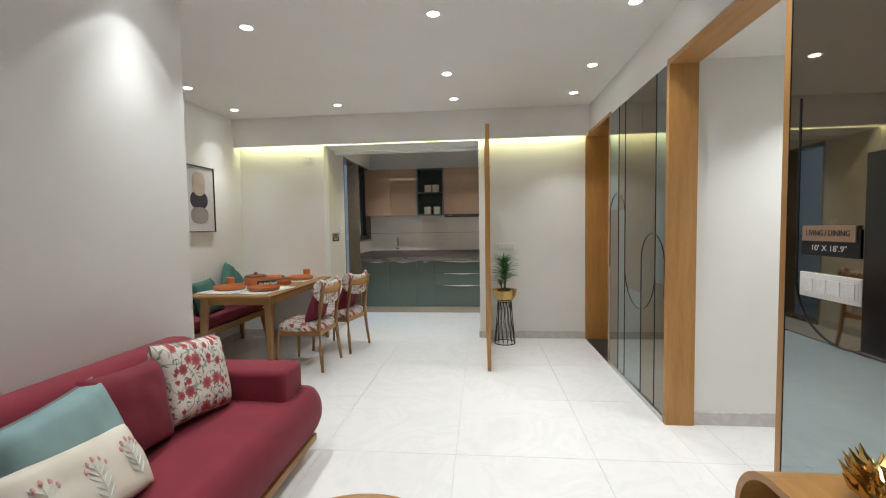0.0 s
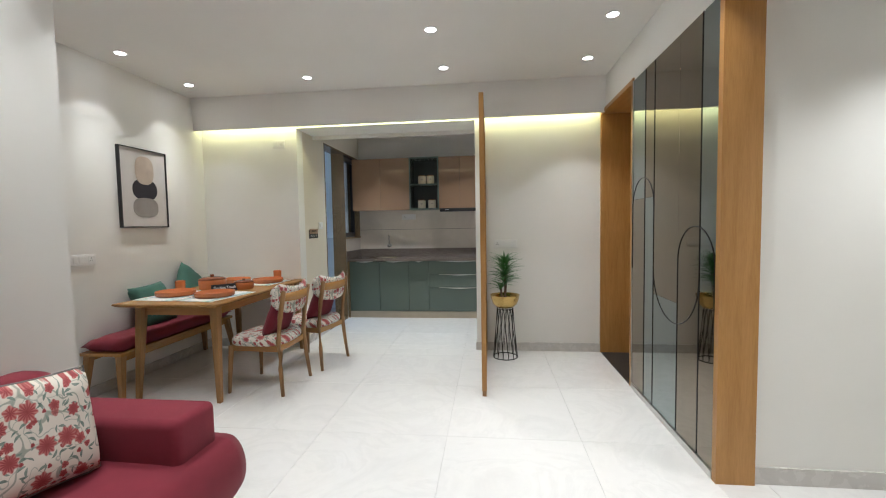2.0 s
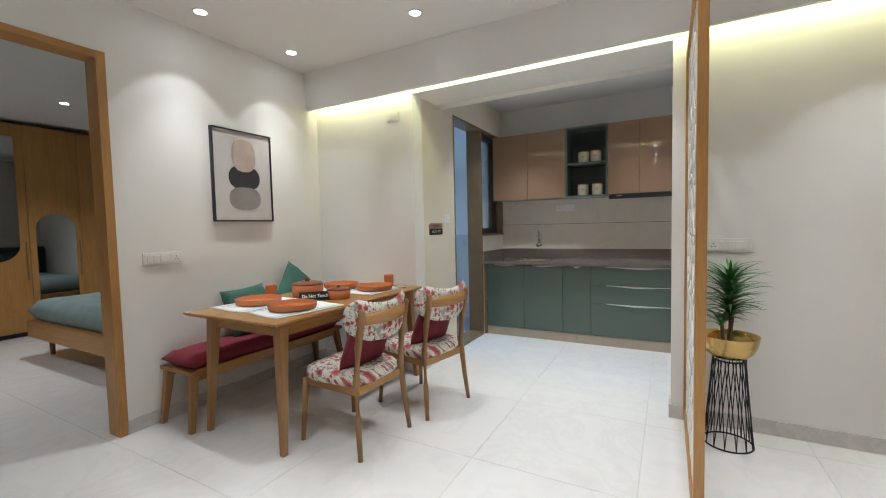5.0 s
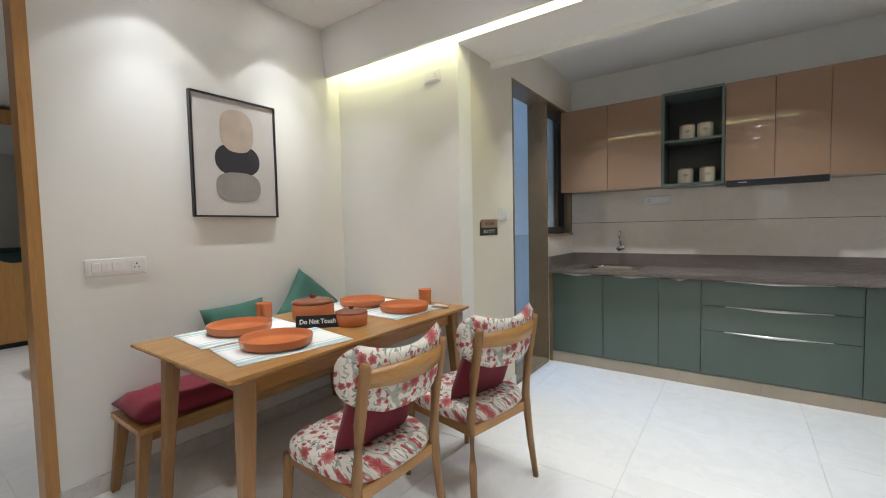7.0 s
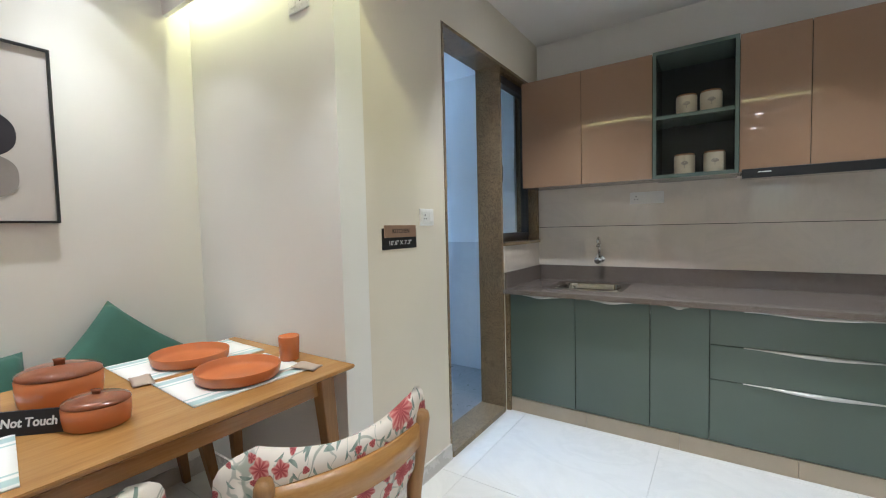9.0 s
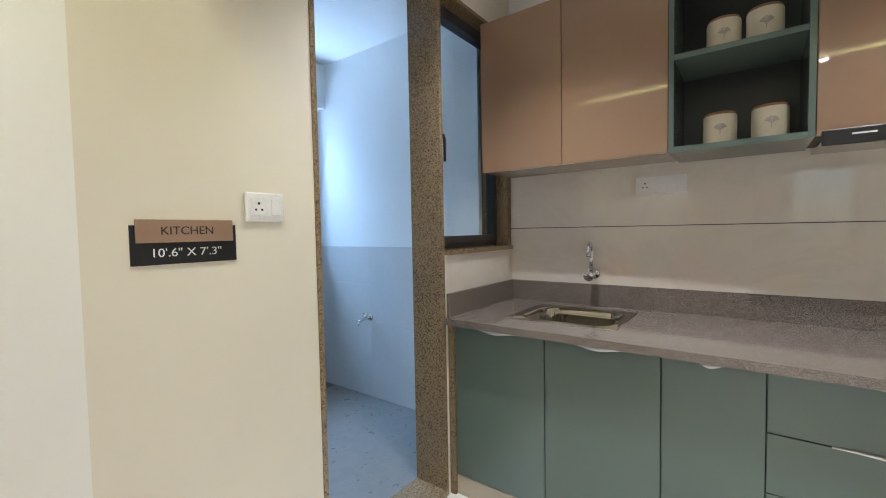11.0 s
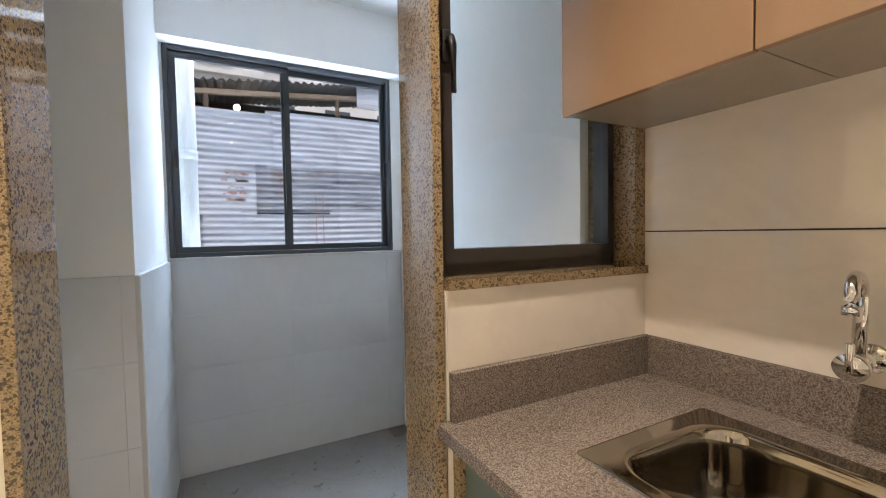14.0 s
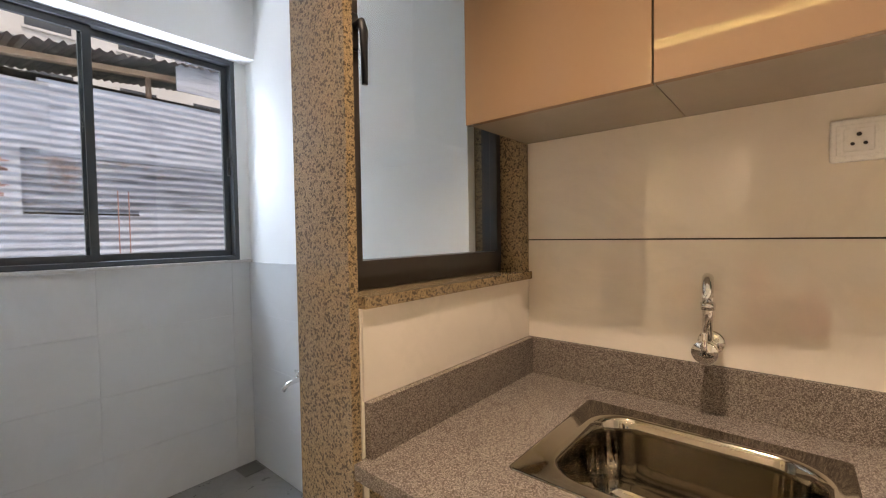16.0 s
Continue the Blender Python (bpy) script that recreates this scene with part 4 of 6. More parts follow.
TZ = 0.795
tx0, tx1, ty0, ty1 = -2.63, -1.742, 3.922, 5.496
table = thing("dining_table", "light brown wooden dining table with tapered splayed legs", "table", "", ((tx0 + tx1) / 2, (ty0 + ty1) / 2, 0))
bm = bmesh.new()
lo = [bm.verts.new(p) for p in ((tx0 + 0.03, ty0 + 0.03, TZ - 0.030), (tx1 - 0.03, ty0 + 0.03, TZ - 0.030), (tx1 - 0.03, ty1 - 0.03, TZ - 0.030), (tx0 + 0.03, ty1 - 0.03, TZ - 0.030))]
mi = [bm.verts.new(p) for p in ((tx0, ty0, TZ - 0.012), (tx1, ty0, TZ - 0.012), (tx1, ty1, TZ - 0.012), (tx0, ty1, TZ - 0.012))]
hi = [bm.verts.new(p) for p in ((tx0, ty0, TZ), (tx1, ty0, TZ), (tx1, ty1, TZ), (tx0, ty1, TZ))]
bm.faces.new(lo)
bm.faces.new(hi)
for p, q in ((lo, mi), (mi, hi)):
    for k in range(4):
        bm.faces.new((p[k], p[(k + 1) % 4], q[(k + 1) % 4], q[k]))
bmesh.ops.bevel(bm, geom=bm.edges[:], offset=0.003, segments=2, affect="EDGES")
part("tabletop", bm, M_TEAK_Y, table)
for fx, fy, hx, hy in ((-1.79, 3.985, -1.825, 4.03), (-2.495, 3.985, -2.465, 4.03), (-1.79, 5.44, -1.825, 5.395), (-2.55, 5.44, -2.52, 5.395)):
    bm = bmesh.new()
    leg(bm, (fx, fy, 0), (hx, hy, TZ - 0.03), 0.036, 0.066)
    part("leg", bm, M_TEAK, table)
for r in ((-1.845, -1.822, 4.06, 5.37), (-2.505, -2.482, 4.06, 5.37)):
    part("apron", boxed(*r, TZ - 0.105, TZ - 0.031, bevel=0.002), M_TEAK_Y, table)
for r in ((4.03, 4.053), (5.377, 5.40)):
    part("apron", boxed(-2.49, -1.85, *r, TZ - 0.105, TZ - 0.031, bevel=0.002), M_TEAK_X, table)

bench = thing("dining_bench", "wooden bench with a maroon padded seat along the wall", "bench", "", (-2.74, 4.6, 0))
bx0, bx1, by0, by1 = -2.925, -2.555, 3.91, 5.34
part("seat_frame", boxed(bx0, bx1, by0, by1, 0.375, 0.402, bevel=0.004), M_TEAK_Y, bench)
part("rail", boxed(bx1 - 0.05, bx1 - 0.028, by0 + 0.05, by1 - 0.05, 0.325, 0.375, bevel=0.002), M_TEAK_Y, bench)
part("rail", boxed(bx0 + 0.028, bx0 + 0.05, by0 + 0.05, by1 - 0.05, 0.325, 0.375, bevel=0.002), M_TEAK_Y, bench)
for fx, fy, hx, hy in ((bx0 + 0.022, by0 - 0.005, bx0 + 0.045, by0 + 0.04), (bx1 - 0.005, by0 - 0.01, bx1 - 0.045, by0 + 0.04), (bx0 + 0.022, by1, bx0 + 0.045, by1 - 0.05), (bx1, by1, bx1 - 0.045, by1 - 0.05)):
    bm = bmesh.new()
    leg(bm, (fx, fy, 0), (hx, hy, 0.376), 0.034, 0.055, 0.004)
    part("leg", bm, M_TEAK, bench)
bm = soft_pad(bx1 - bx0 - 0.01, by1 - by0 - 0.01, 0.11, 8, 24, 0.22, 0.0, 10)
part("seat_pad", moved(bm, Matrix.Translation(((bx0 + bx1) / 2, (by0 + by1) / 2, 0.445))), M_MAROON, bench, "maroon padded seat", smooth=True)


def pillow(name, label, category, w, d, h, material, m, group="", piping=None):
    t = thing(name, label, category, group, m.translation)
    bm = moved(soft_pad(w, d, h), m)
    part("cover", bm, material, t, smooth=True)
    if piping:
        bm = bmesh.new()
        pts = []
        n = 14
        for side in range(4):
            for k in range(n):
                u = 2 * k / n - 1
                x, y = ((u, -1), (1, u), (-u, 1), (-1, -u))[side]
                pts.append(m @ Vector((x * w / 2 * (1 - 0.06 * (1 - y * y) * abs(x) ** 2), y * d / 2 * (1 - 0.06 * (1 - x * x) * abs(y) ** 2), 0)))
        tube(bm, pts, 0.005, 7, closed=True)
        part("piping", bm, piping, t, "dark grey piping")
    return t


pillow("bench_pillow", "bottle green cloth pillow leaning on the wall", "pillow", 0.40, 0.40, 0.13, M_GREEN, pose(-2.83, 4.56, 0.675, 0, 70, 0) @ pose(0, 0, 0, 0, 0, 3), "green pillows on the bench")
pillow("bench_pillow", "bottle green cloth pillow standing on its corner", "pillow", 0.42, 0.42, 0.13, M_GREEN, pose(-2.82, 5.06, 0.755, 0, 72, 8) @ pose(0, 0, 0, 0, 0, 45), "green pillows on the bench")


# chairs: built round the origin, facing -x
def chair():
    t = thing("dining_chair", "light wooden dining chair with floral padded seat and back", "chair", "chairs at the dining table")
    for s in (-1, 1):
        bm = bmesh.new()
        pts = [(0.245, s * 0.235, 0.0), (0.222, s * 0.218, 0.22), (0.205, s * 0.207, 0.44), (0.225, s * 0.203, 0.64), (0.264, s * 0.205, 0.848), (0.268, s * 0.205, 0.862)]
        tube(bm, pts, [0.0145, 0.018, 0.022, 0.021, 0.020, 0.015], 14)
        part("back_leg", bm, M_TEAK, t, smooth=True)
        bm = bmesh.new()
        tube(bm, [(-0.245, s * 0.225, 0.0), (-0.225, s * 0.205, 0.40)], [0.0135, 0.022], 14)
        part("front_leg", bm, M_TEAK, t, smooth=True)
        part("side_rail", boxed(-0.215, 0.205, s * 0.196 - 0.012, s * 0.196 + 0.012, 0.355, 0.405, bevel=0.004), M_TEAK_X, t)
    part("front_rail", boxed(-0.225, -0.2, -0.19, 0.19, 0.355, 0.405, bevel=0.004), M_TEAK_Y, t)
    part("back_rail", boxed(0.19, 0.212, -0.19, 0.19, 0.355, 0.405, bevel=0.004), M_TEAK_Y, t)
    # curved top rail
    bm = bmesh.new()
    n = 16
    rows = []
    for k in range(n + 1):
        u = 2 * k / n - 1
        x, y = 0.25 + 0.055 * (1 - u * u), u * 0.205
        h0, h1 = 0.775 - 0.006 * (1 - u * u), 0.838 + 0.004 * (1 - u * u)
        rows.append([bm.verts.new(p) for p in ((x - 0.011, y, h0), (x + 0.011, y, h0), (x + 0.013, y, h1), (x - 0.007, y, h1))])
    for a, b in zip(rows, rows[1:]):
        for k in range(4):
            bm.faces.new((a[k], a[(k + 1) % 4], b[(k + 1) % 4], b[k]))
    bm.faces.new(rows[0])
    bm.faces.new(rows[-1][::-1])
    bmesh.ops.bevel(bm, geom=[e for e in bm.edges if abs(e.verts[0].co.y - e.verts[1].co.y) > 0.005], offset=0.004, segments=2, affect="EDGES")
    part("top_rail", bm, M_TEAK_Y, t, smooth=True)
    # padded back: half-moon, bowed round the sitter, with a rolled top
    bm = bmesh.new()
    nu, nv = 22, 14
    grid = {}
    for s in (1, -1):
        for i in range(nu + 1):
            for j in range(nv + 1):
                u, v = 2 * i / nu - 1, j / nv
                width = 0.276 * (math.sqrt(max(0.0, 1 - (1 - min(1, v * 1.75)) ** 2)) * 0.99 + 0.01)
                width *= math.sqrt(1 - 0.45 * max(0.0, (v - 0.72) / 0.28) ** 2.5)
                y = u * width
                z = 0.650 + 0.242 * v + 0.030 * v * (u * u) - 0.03 * v * v * (1 - u * u) * 0.3
                edge = (1 - abs(u) ** 7) ** 0.5 * (1 - abs(2 * v - 1) ** 8) ** 0.5
                bow = 0.205 + 0.075 * (1 - (y / 0.276) ** 2) + 0.02 * (v - 0.5)
                x = bow - 0.018 - s * 0.030 * edge + (0.006 if v > 0.95 else 0)
                rim = i in (0, nu) or j in (0, nv)
                if s < 0 and rim:
                    grid[s, i, j] = grid[1, i, j]
                else:
                    grid[s, i, j] = bm.verts.new((x, y, z))
    for s in (1, -1):
        for i in range(nu):
            for j in range(nv):
                q = [grid[s, i, j], grid[s, i + 1, j], grid[s, i + 1, j + 1], grid[s, i, j + 1]]
                if len({v.index if v.index >= 0 else id(v) for v in q}) == 4:
                    bm.faces.new(q if s > 0 else q[::-1])
    part("backrest", bm, M_FLORAL2, t, "cream cloth with red flowers", smooth=True)
    # seat
    bm = bmesh.new()
    rings = []
    for r, h in ((0.93, 0.402), (0.99, 0.415), (1.0, 0.435), (0.985, 0.458), (0.93, 0.474), (0.75, 0.483), (0.35, 0.488)):
        ring = []
        for k in range(44):
            a = 2 * math.pi * k / 44
            c, s = math.cos(a), math.sin(a)
            ex = (abs(c) ** 0.5) * (1 if c >= 0 else -1)
            ey = (abs(s) ** 0.55) * (1 if s >= 0 else -1)
            ring.append(bm.verts.new((-0.012 + 0.242 * r * ex, 0.238 * r * ey * (1 - 0.06 * ex), h)))
        rings.append(ring)
    for p, q in zip(rings, rings[1:]):
        for k in range(44):
            bm.faces.new((p[k], p[(k + 1) % 44], q[(k + 1) % 44], q[k]))
    bm.faces.new(rings[0][::-1])
    bm.faces.new(rings[-1])
    part("seat", bm, M_FLORAL3, t, "cream cloth with red flowers", smooth=True)
    return t


CH1, CH2 = pose(-1.578, 4.386, 0, 0, 0, -3.0), pose(-1.455, 5.02, 0, 0, 0, -11.5)
ch = chair()
ch.matrix_basis = CH1
copy_thing(ch, CH2)


def chair_cushion(m):
    t = thing("chair_cushion", "maroon cushion leaning on the chair back", "cushion", "maroon chair cushions")
    bm = moved(soft_pad(0.36, 0.36, 0.11), pose(0.115, 0.0, 0.635, 0, -70, 0) @ pose(0, 0, 0, 0, 0, 4))
    ob = part("cover", bm, M_MAROON2, t, smooth=True)
    t.matrix_basis = m
    return t


cc = chair_cushion(CH1)
copy_thing(cc, CH2)


# ---- on the table ----
def stripe_cloth():
    m, nt, p = nodes_of("striped_placemat")
    tc = nt.nodes.new("ShaderNodeTexCoord")
    sep = nt.nodes.new("ShaderNodeSeparateXYZ")
    nt.links.new(tc.outputs["Object"], sep.inputs[0])
    ax = sums(nt, "ABSOLUTE", sep.outputs[0], 0.0)
    white = (0.80, 0.79, 0.76)
    teal = (0.42, 0.55, 0.55)
    col = ramp(nt, sums(nt, "MULTIPLY", ax, 5.0), [(0.0, white), (0.46, white), (0.48, teal), (0.51, teal), (0.53, white), (0.60, white), (0.64, teal), (0.78, teal), (0.82, white)])
    nt.links.new(col, p.inputs["Base Color"])
    p.inputs["Roughness"].default_value = 0.9
    bumped(nt, p, noise_of(nt, coords(nt), 700, 2), 0.3, 0.001)
    return m


M_STRIPE = stripe_cloth()


def placemat(x, y, w, d, turn, lift=0.0):
    t = thing("placemat", "white cotton placemat with pale teal stripes on the table", "placemat", "placemats on the table", (x, y, TZ))
    bm = bmesh.new()
    nx, ny = 12, 14
    top = {}
    for s in (0, 1):
        for i in range(nx + 1):
            for j in range(ny + 1):
                u, v = 2 * i / nx - 1, 2 * j / ny - 1
                h = 0.0015 * (1 + noise.noise((u * 2 + x * 7, v * 2 + y * 5, 0))) * (0.3 + abs(u * v))
                top[s, i, j] = bm.verts.new((u * w / 2, v * d / 2, lift + 0.0006 + (0.0022 + h) * s))
    for i in range(nx):
        for j in range(ny):
            for s in (0, 1):
                q = [top[s, i, j], top[s, i + 1, j], top[s, i + 1, j + 1], top[s, i, j + 1]]
                bm.faces.new(q if s else q[::-1])
    for i in range(nx):
        for j in (0, ny):
            bm.faces.new((top[0, i, j], top[0, i + 1, j], top[1, i + 1, j], top[1, i, j]))
    for j in range(ny):
        for i in (0, nx):
            bm.faces.new((top[0, i, j], top[0, i, j + 1], top[1, i, j + 1], top[1, i, j]))
    ob = mesh_ob("cloth", bm, M_STRIPE, True)
    ob.parent = t
    t.matrix_basis = pose(x, y, TZ, 0, 0, turn)


placemat(-2.395, 4.335, 0.375, 0.52, -5)
placemat(-1.995, 4.305, 0.35, 0.51, -9)
placemat(-2.44, 5.18, 0.345, 0.50, -2)
placemat(-2.04, 5.165, 0.35, 0.44, -3)


def plate(x, y, sx, sy, turn):
    t = thing("serving_dish", "shallow oval terracotta dish with an upright rim", "dish", "terracotta dishes", (x, y, TZ + 0.004))
    bm = bmesh.new()
    lathe(bm, (x, y, TZ + 0.005), [(0.0, 0.0), (0.135, 0.0), (0.149, 0.004), (0.155, 0.014), (0.158, 0.040), (0.1575, 0.0435), (0.154, 0.0445), (0.151, 0.042), (0.147, 0.020), (0.138, 0.012), (0.115, 0.008), (0.07, 0.0055), (0.0, 0.005)], 48, sx, sy, turn)
    part("dish", bm, M_TERRA, t, smooth=True)


plate(-2.40, 4.325, 1.0, 0.92, 0.5)
plate(-2.00, 4.277, 1.0, 0.92, 0.5)
plate(-2.385, 5.163, 0.97, 0.90, 0.4)
plate(-2.012, 5.160, 0.97, 0.90, 0.4)


def pot(x, y, k):
    t = thing("casserole_pot", "oval terracotta pot with a brown glazed lid", "pot", "terracotta pots", (x, y, TZ))
    bm = bmesh.new()
    lathe(bm, (x, y, TZ + 0.0005), [(0.0, 0.0), (0.104 * k, 0.0), (0.110 * k, 0.007 * k), (0.1135 * k, 0.045 * k), (0.1135 * k, 0.083 * k), (0.106 * k, 0.085 * k), (0.0, 0.085 * k)], 44, 1.0, 0.86, 0.6)
    part("bowl", bm, M_TERRA, t, smooth=True)
    bm = bmesh.new()
    lathe(bm, (x, y, TZ), [(0.0, 0.086 * k), (0.1125 * k, 0.086 * k), (0.1145 * k, 0.089 * k), (0.110 * k, 0.098 * k), (0.088 * k, 0.108 * k), (0.045 * k, 0.1145 * k), (0.0, 0.1165 * k)], 44, 1.0, 0.86, 0.6)
    lid = part("lid", bm, M_TERRA_LID, t, "brown glazed lid", smooth=True)
    bm = bmesh.new()
    lathe(bm, (x, y, TZ), [(0.0, 0.115 * k), (0.012 * k, 0.115 * k), (0.012 * k, 0.126 * k), (0.0145 * k, 0.133 * k), (0.0, 0.135 * k)], 16, 1.3, 0.9, 0.6)
    part("knob", bm, M_TERRA_LID, lid, smooth=True)


pot(-2.345, 4.735, 1.06)
pot(-2.02, 4.737, 0.76)


def cup(x, y):
    t = thing("clay_cup", "small straight terracotta cup", "cup", "terracotta cups", (x, y, TZ))
    bm = bmesh.new()
    lathe(bm, (x, y, TZ + 0.004), [(0.0, 0.0), (0.037, 0.0), (0.040, 0.004), (0.043, 0.098), (0.0425, 0.102), (0.039, 0.102), (0.036, 0.010), (0.0, 0.008)], 32)
    part("cup", bm, M_TERRA, t, smooth=True)
    return t


c1 = cup(-2.525, 4.535)
copy_thing(c1, pose(-2.03, 5.395, TZ))

# small folded napkins under the far dishes
for x, y, turn in ((-1.875, 5.36, 20), (-2.285, 4.945, -12)):
    t = thing("napkin", "folded beige cloth napkin on the table", "napkin", "napkins", (x, y, TZ))
    bm = moved(soft_pad(0.11, 0.07, 0.010, 8, 6, 0.3, 0.05), pose(x, y, TZ + 0.009, 0, 4, turn))
    part("cloth", bm, cloth("napkin_cloth", (0.48, 0.38, 0.30)) if turn > 0 else bpy.data.materials["napkin_cloth"], t, smooth=True)


def lettering(parent, words, size, m, material, name="lettering", width=None, bold=0.0):
    data = bpy.data.curves.new(name, "FONT")
    data.body, data.size, data.align_x, data.align_y, data.extrude, data.offset = words, size, "CENTER", "CENTER", 0.0006, bold
    tmp = bpy.data.objects.new("tmp", data)
    scene.collection.objects.link(tmp)
    bpy.context.view_layer.update()
    me = bpy.data.meshes.new_from_object(tmp.evaluated_get(bpy.context.evaluated_depsgraph_get()))
    bpy.data.objects.remove(tmp)
    if width:
        xs = [v.co.x for v in me.vertices]
        k = width / (max(xs) - min(xs))
        me.transform(Matrix.Diagonal((k, 1, 1, 1)))
    root, place = parent, Vector((0, 0, 0))
    while root:
        place += root.location
        root = root.parent
    me.transform(Matrix.Translation(-place) @ m)
    me.materials.append(material)
    ob = new(name, me)
    ob.parent = parent
    return ob


dnt = thing("table_sign", "small black tent sign reading Do Not Touch", "sign", "", (-2.13, 4.60, TZ))
yaw = math.degrees(math.atan2(0.154, 0.160))
mm = pose(-2.128, 4.601, TZ, 0, 0, yaw)
bm = bmesh.new()
for s in (-1, 1):
    box(bm, -0.112, 0.112, -0.0015, 0.0015, 0, 0.066, m=pose(0, s * 0.017, 0.0005, s * 14, 0, 0))
part("card", moved(bm, mm), M_BLACK, dnt)
lettering(dnt, "Do Not Touch", 0.034, mm @ pose(0, -0.0122, 0.034, 76, 0, 0), M_TEXT, width=0.185, bold=0.0008)

# picture on the west wall
PY0, PY1, PZ0, PZ1 = 4.36, 4.902, 1.403, 2.143
pic = thing("wall_picture", "framed print of three stacked beige, black and grey pebbles", "picture", "", (WEST, (PY0 + PY1) / 2, PZ0))
bm = boxes((WEST, WEST + 0.032, PY0, PY0 + 0.010, PZ0, PZ1), (WEST, WEST + 0.032, PY1 - 0.010, PY1, PZ0, PZ1), (WEST, WEST + 0.032, PY0 + 0.010, PY1 - 0.010, PZ0, PZ0 + 0.010), (WEST, WEST + 0.032, PY0 + 0.010, PY1 - 0.010, PZ1 - 0.010, PZ1))
part("frame", bm, M_BLACK, pic, "thin black frame")
part("canvas", boxed(WEST, WEST + 0.020, PY0 + 0.010, PY1 - 0.010, PZ0 + 0.010, PZ1 - 0.010), cloth("print_ground", (0.55, 0.52, 0.49), 0.05, 700), pic)
pcx, ph = (PY0 + PY1) / 2 + 0.008, PZ1 - PZ0


def pebble(zc, w, h, material, x, power):
    bm = bmesh.new()
    pts = []
    for k in range(64):
        a = 2 * math.pi * k / 64
        c, s = math.cos(a), math.sin(a)
        pts.append((pcx + w / 2 * abs(c) ** (2 / power) * (1 if c > 0 else -1), zc + h / 2 * abs(s) ** (2 / power) * (1 if s > 0 else -1)))
    prism(bm, pts, "x", x, x + 0.0012)
    part("printed_pebble", bm, material, pic)


pebble(PZ1 - 0.27 * ph, 0.215, 0.265, plain("pebble_beige", (0.44, 0.36, 0.29), 0.7, vary=0.14, scale=5), WEST + 0.0218, 2.6)
pebble(PZ1 - 0.745 * ph, 0.288, 0.185, plain("pebble_grey", (0.27, 0.245, 0.225), 0.7, vary=0.16, scale=5), WEST + 0.0218, 2.7)
pebble(PZ1 - 0.515 * ph, 0.288, 0.205, plain("pebble_black", (0.022, 0.019, 0.026), 0.6, vary=0.1), WEST + 0.0202, 2.3)


# switch and socket plates: built flat in local x (width), z (height), facing -y
def socket_plate(m, w, h, gangs, label, group="white switch plates"):
    """gangs: (centre, width, kind) with kind 'rocker' or 'socket'."""
    t = thing("switch_plate", label, "switch plate", group)
    part("plate", boxed(-w / 2, w / 2, -0.009, 0, -h / 2, h / 2, bevel=0.004), M_PLATE, t)
    part("inner_frame", boxed(-w / 2 + 0.010, w / 2 - 0.010, -0.011, -0.0092, -h / 2 + 0.012, h / 2 - 0.012, bevel=0.0008, segments=1), M_PLATE, t)
    for c, gw, kind in gangs:
        part("rocker" if kind == "rocker" else "socket_face", boxed(c - gw / 2, c + gw / 2, -0.0145 if kind == "rocker" else -0.0125, -0.0112, -h / 2 + 0.020, h / 2 - 0.020, bevel=0.0012, segments=1), M_PLATE, t)
        if kind == "socket":
            for dx, dz, r in ((0, 0.011, 0.0042), (-0.0095, -0.008, 0.0035), (0.0095, -0.008, 0.0035)):
                bm = bmesh.new()
                cone(bm, (c + dx, -0.0124, dz), (c + dx, -0.0131, dz), r, r, 12)
                part("pin_hole", bm, M_BLACK, t)
    t.matrix_basis = m
    return t


WPLATE = pose(WEST, 3.98, 1.143, 0, 0, 90)
socket_plate(WPLATE, 0.262, 0.088, [(-0.088, 0.034, "rocker"), (-0.05, 0.034, "rocker"), (0.005, 0.05, "rocker"), (0.085, 0.05, "socket")], "long white switch and socket plate on the wall")
socket_plate(pose(-2.005, NORTH, 2.318, 0, 0, 0), 0.135, 0.088, [(-0.028, 0.036, "rocker"), (0.030, 0.046, "socket")], "white switch and socket plate high on the wall")
socket_plate(pose(0.515, NORTH, 1.165, 0, 0, 0), 0.25, 0.088, [(-0.085, 0.046, "socket"), (-0.03, 0.034, "rocker"), (0.01, 0.034, "rocker"), (0.06, 0.05, "rocker")], "long white switch and socket plate behind the plant")
socket_plate(pose(KW, 6.09, 1.399, 0, 0, 90), 0.122, 0.088, [(-0.022, 0.048, "socket"), (0.033, 0.030, "rocker")], "white switch and socket plate beside the utility door")
socket_plate(pose(-0.963, BACK - 0.012, 1.526, 0, 0, 0), 0.228, 0.088, [(-0.07, 0.046, "socket"), (0.0, 0.036, "rocker"), (0.062, 0.042, "rocker")], "long white switch and socket plate on the kitchen tiles")


# two-layer room name plates
def name_plate(m, top_words, low_words, top_w, low_w, label):
    t = thing("room_sign", label, "sign", "room name plates")
    part("black_plate", boxed(-0.128, 0.128, -0.004, 0, -0.052, 0.048, bevel=0.0008), M_BLACK, t, "black plate")
    part("bronze_plate", boxed(-0.117, 0.117, -0.010, -0.0042, 0.004, 0.062, bevel=0.0008), M_ROSEGOLD, t, "bronze plate")
    lettering(t, top_words, 0.030, pose(0, -0.0106, 0.033, 90, 0, 0), M_TEXT_DARK, width=top_w)
    lettering(t, low_words, 0.030, pose(0, -0.0046, -0.023, 90, 0, 0), M_TEXT, width=low_w)
    t.matrix_basis = m
    return t


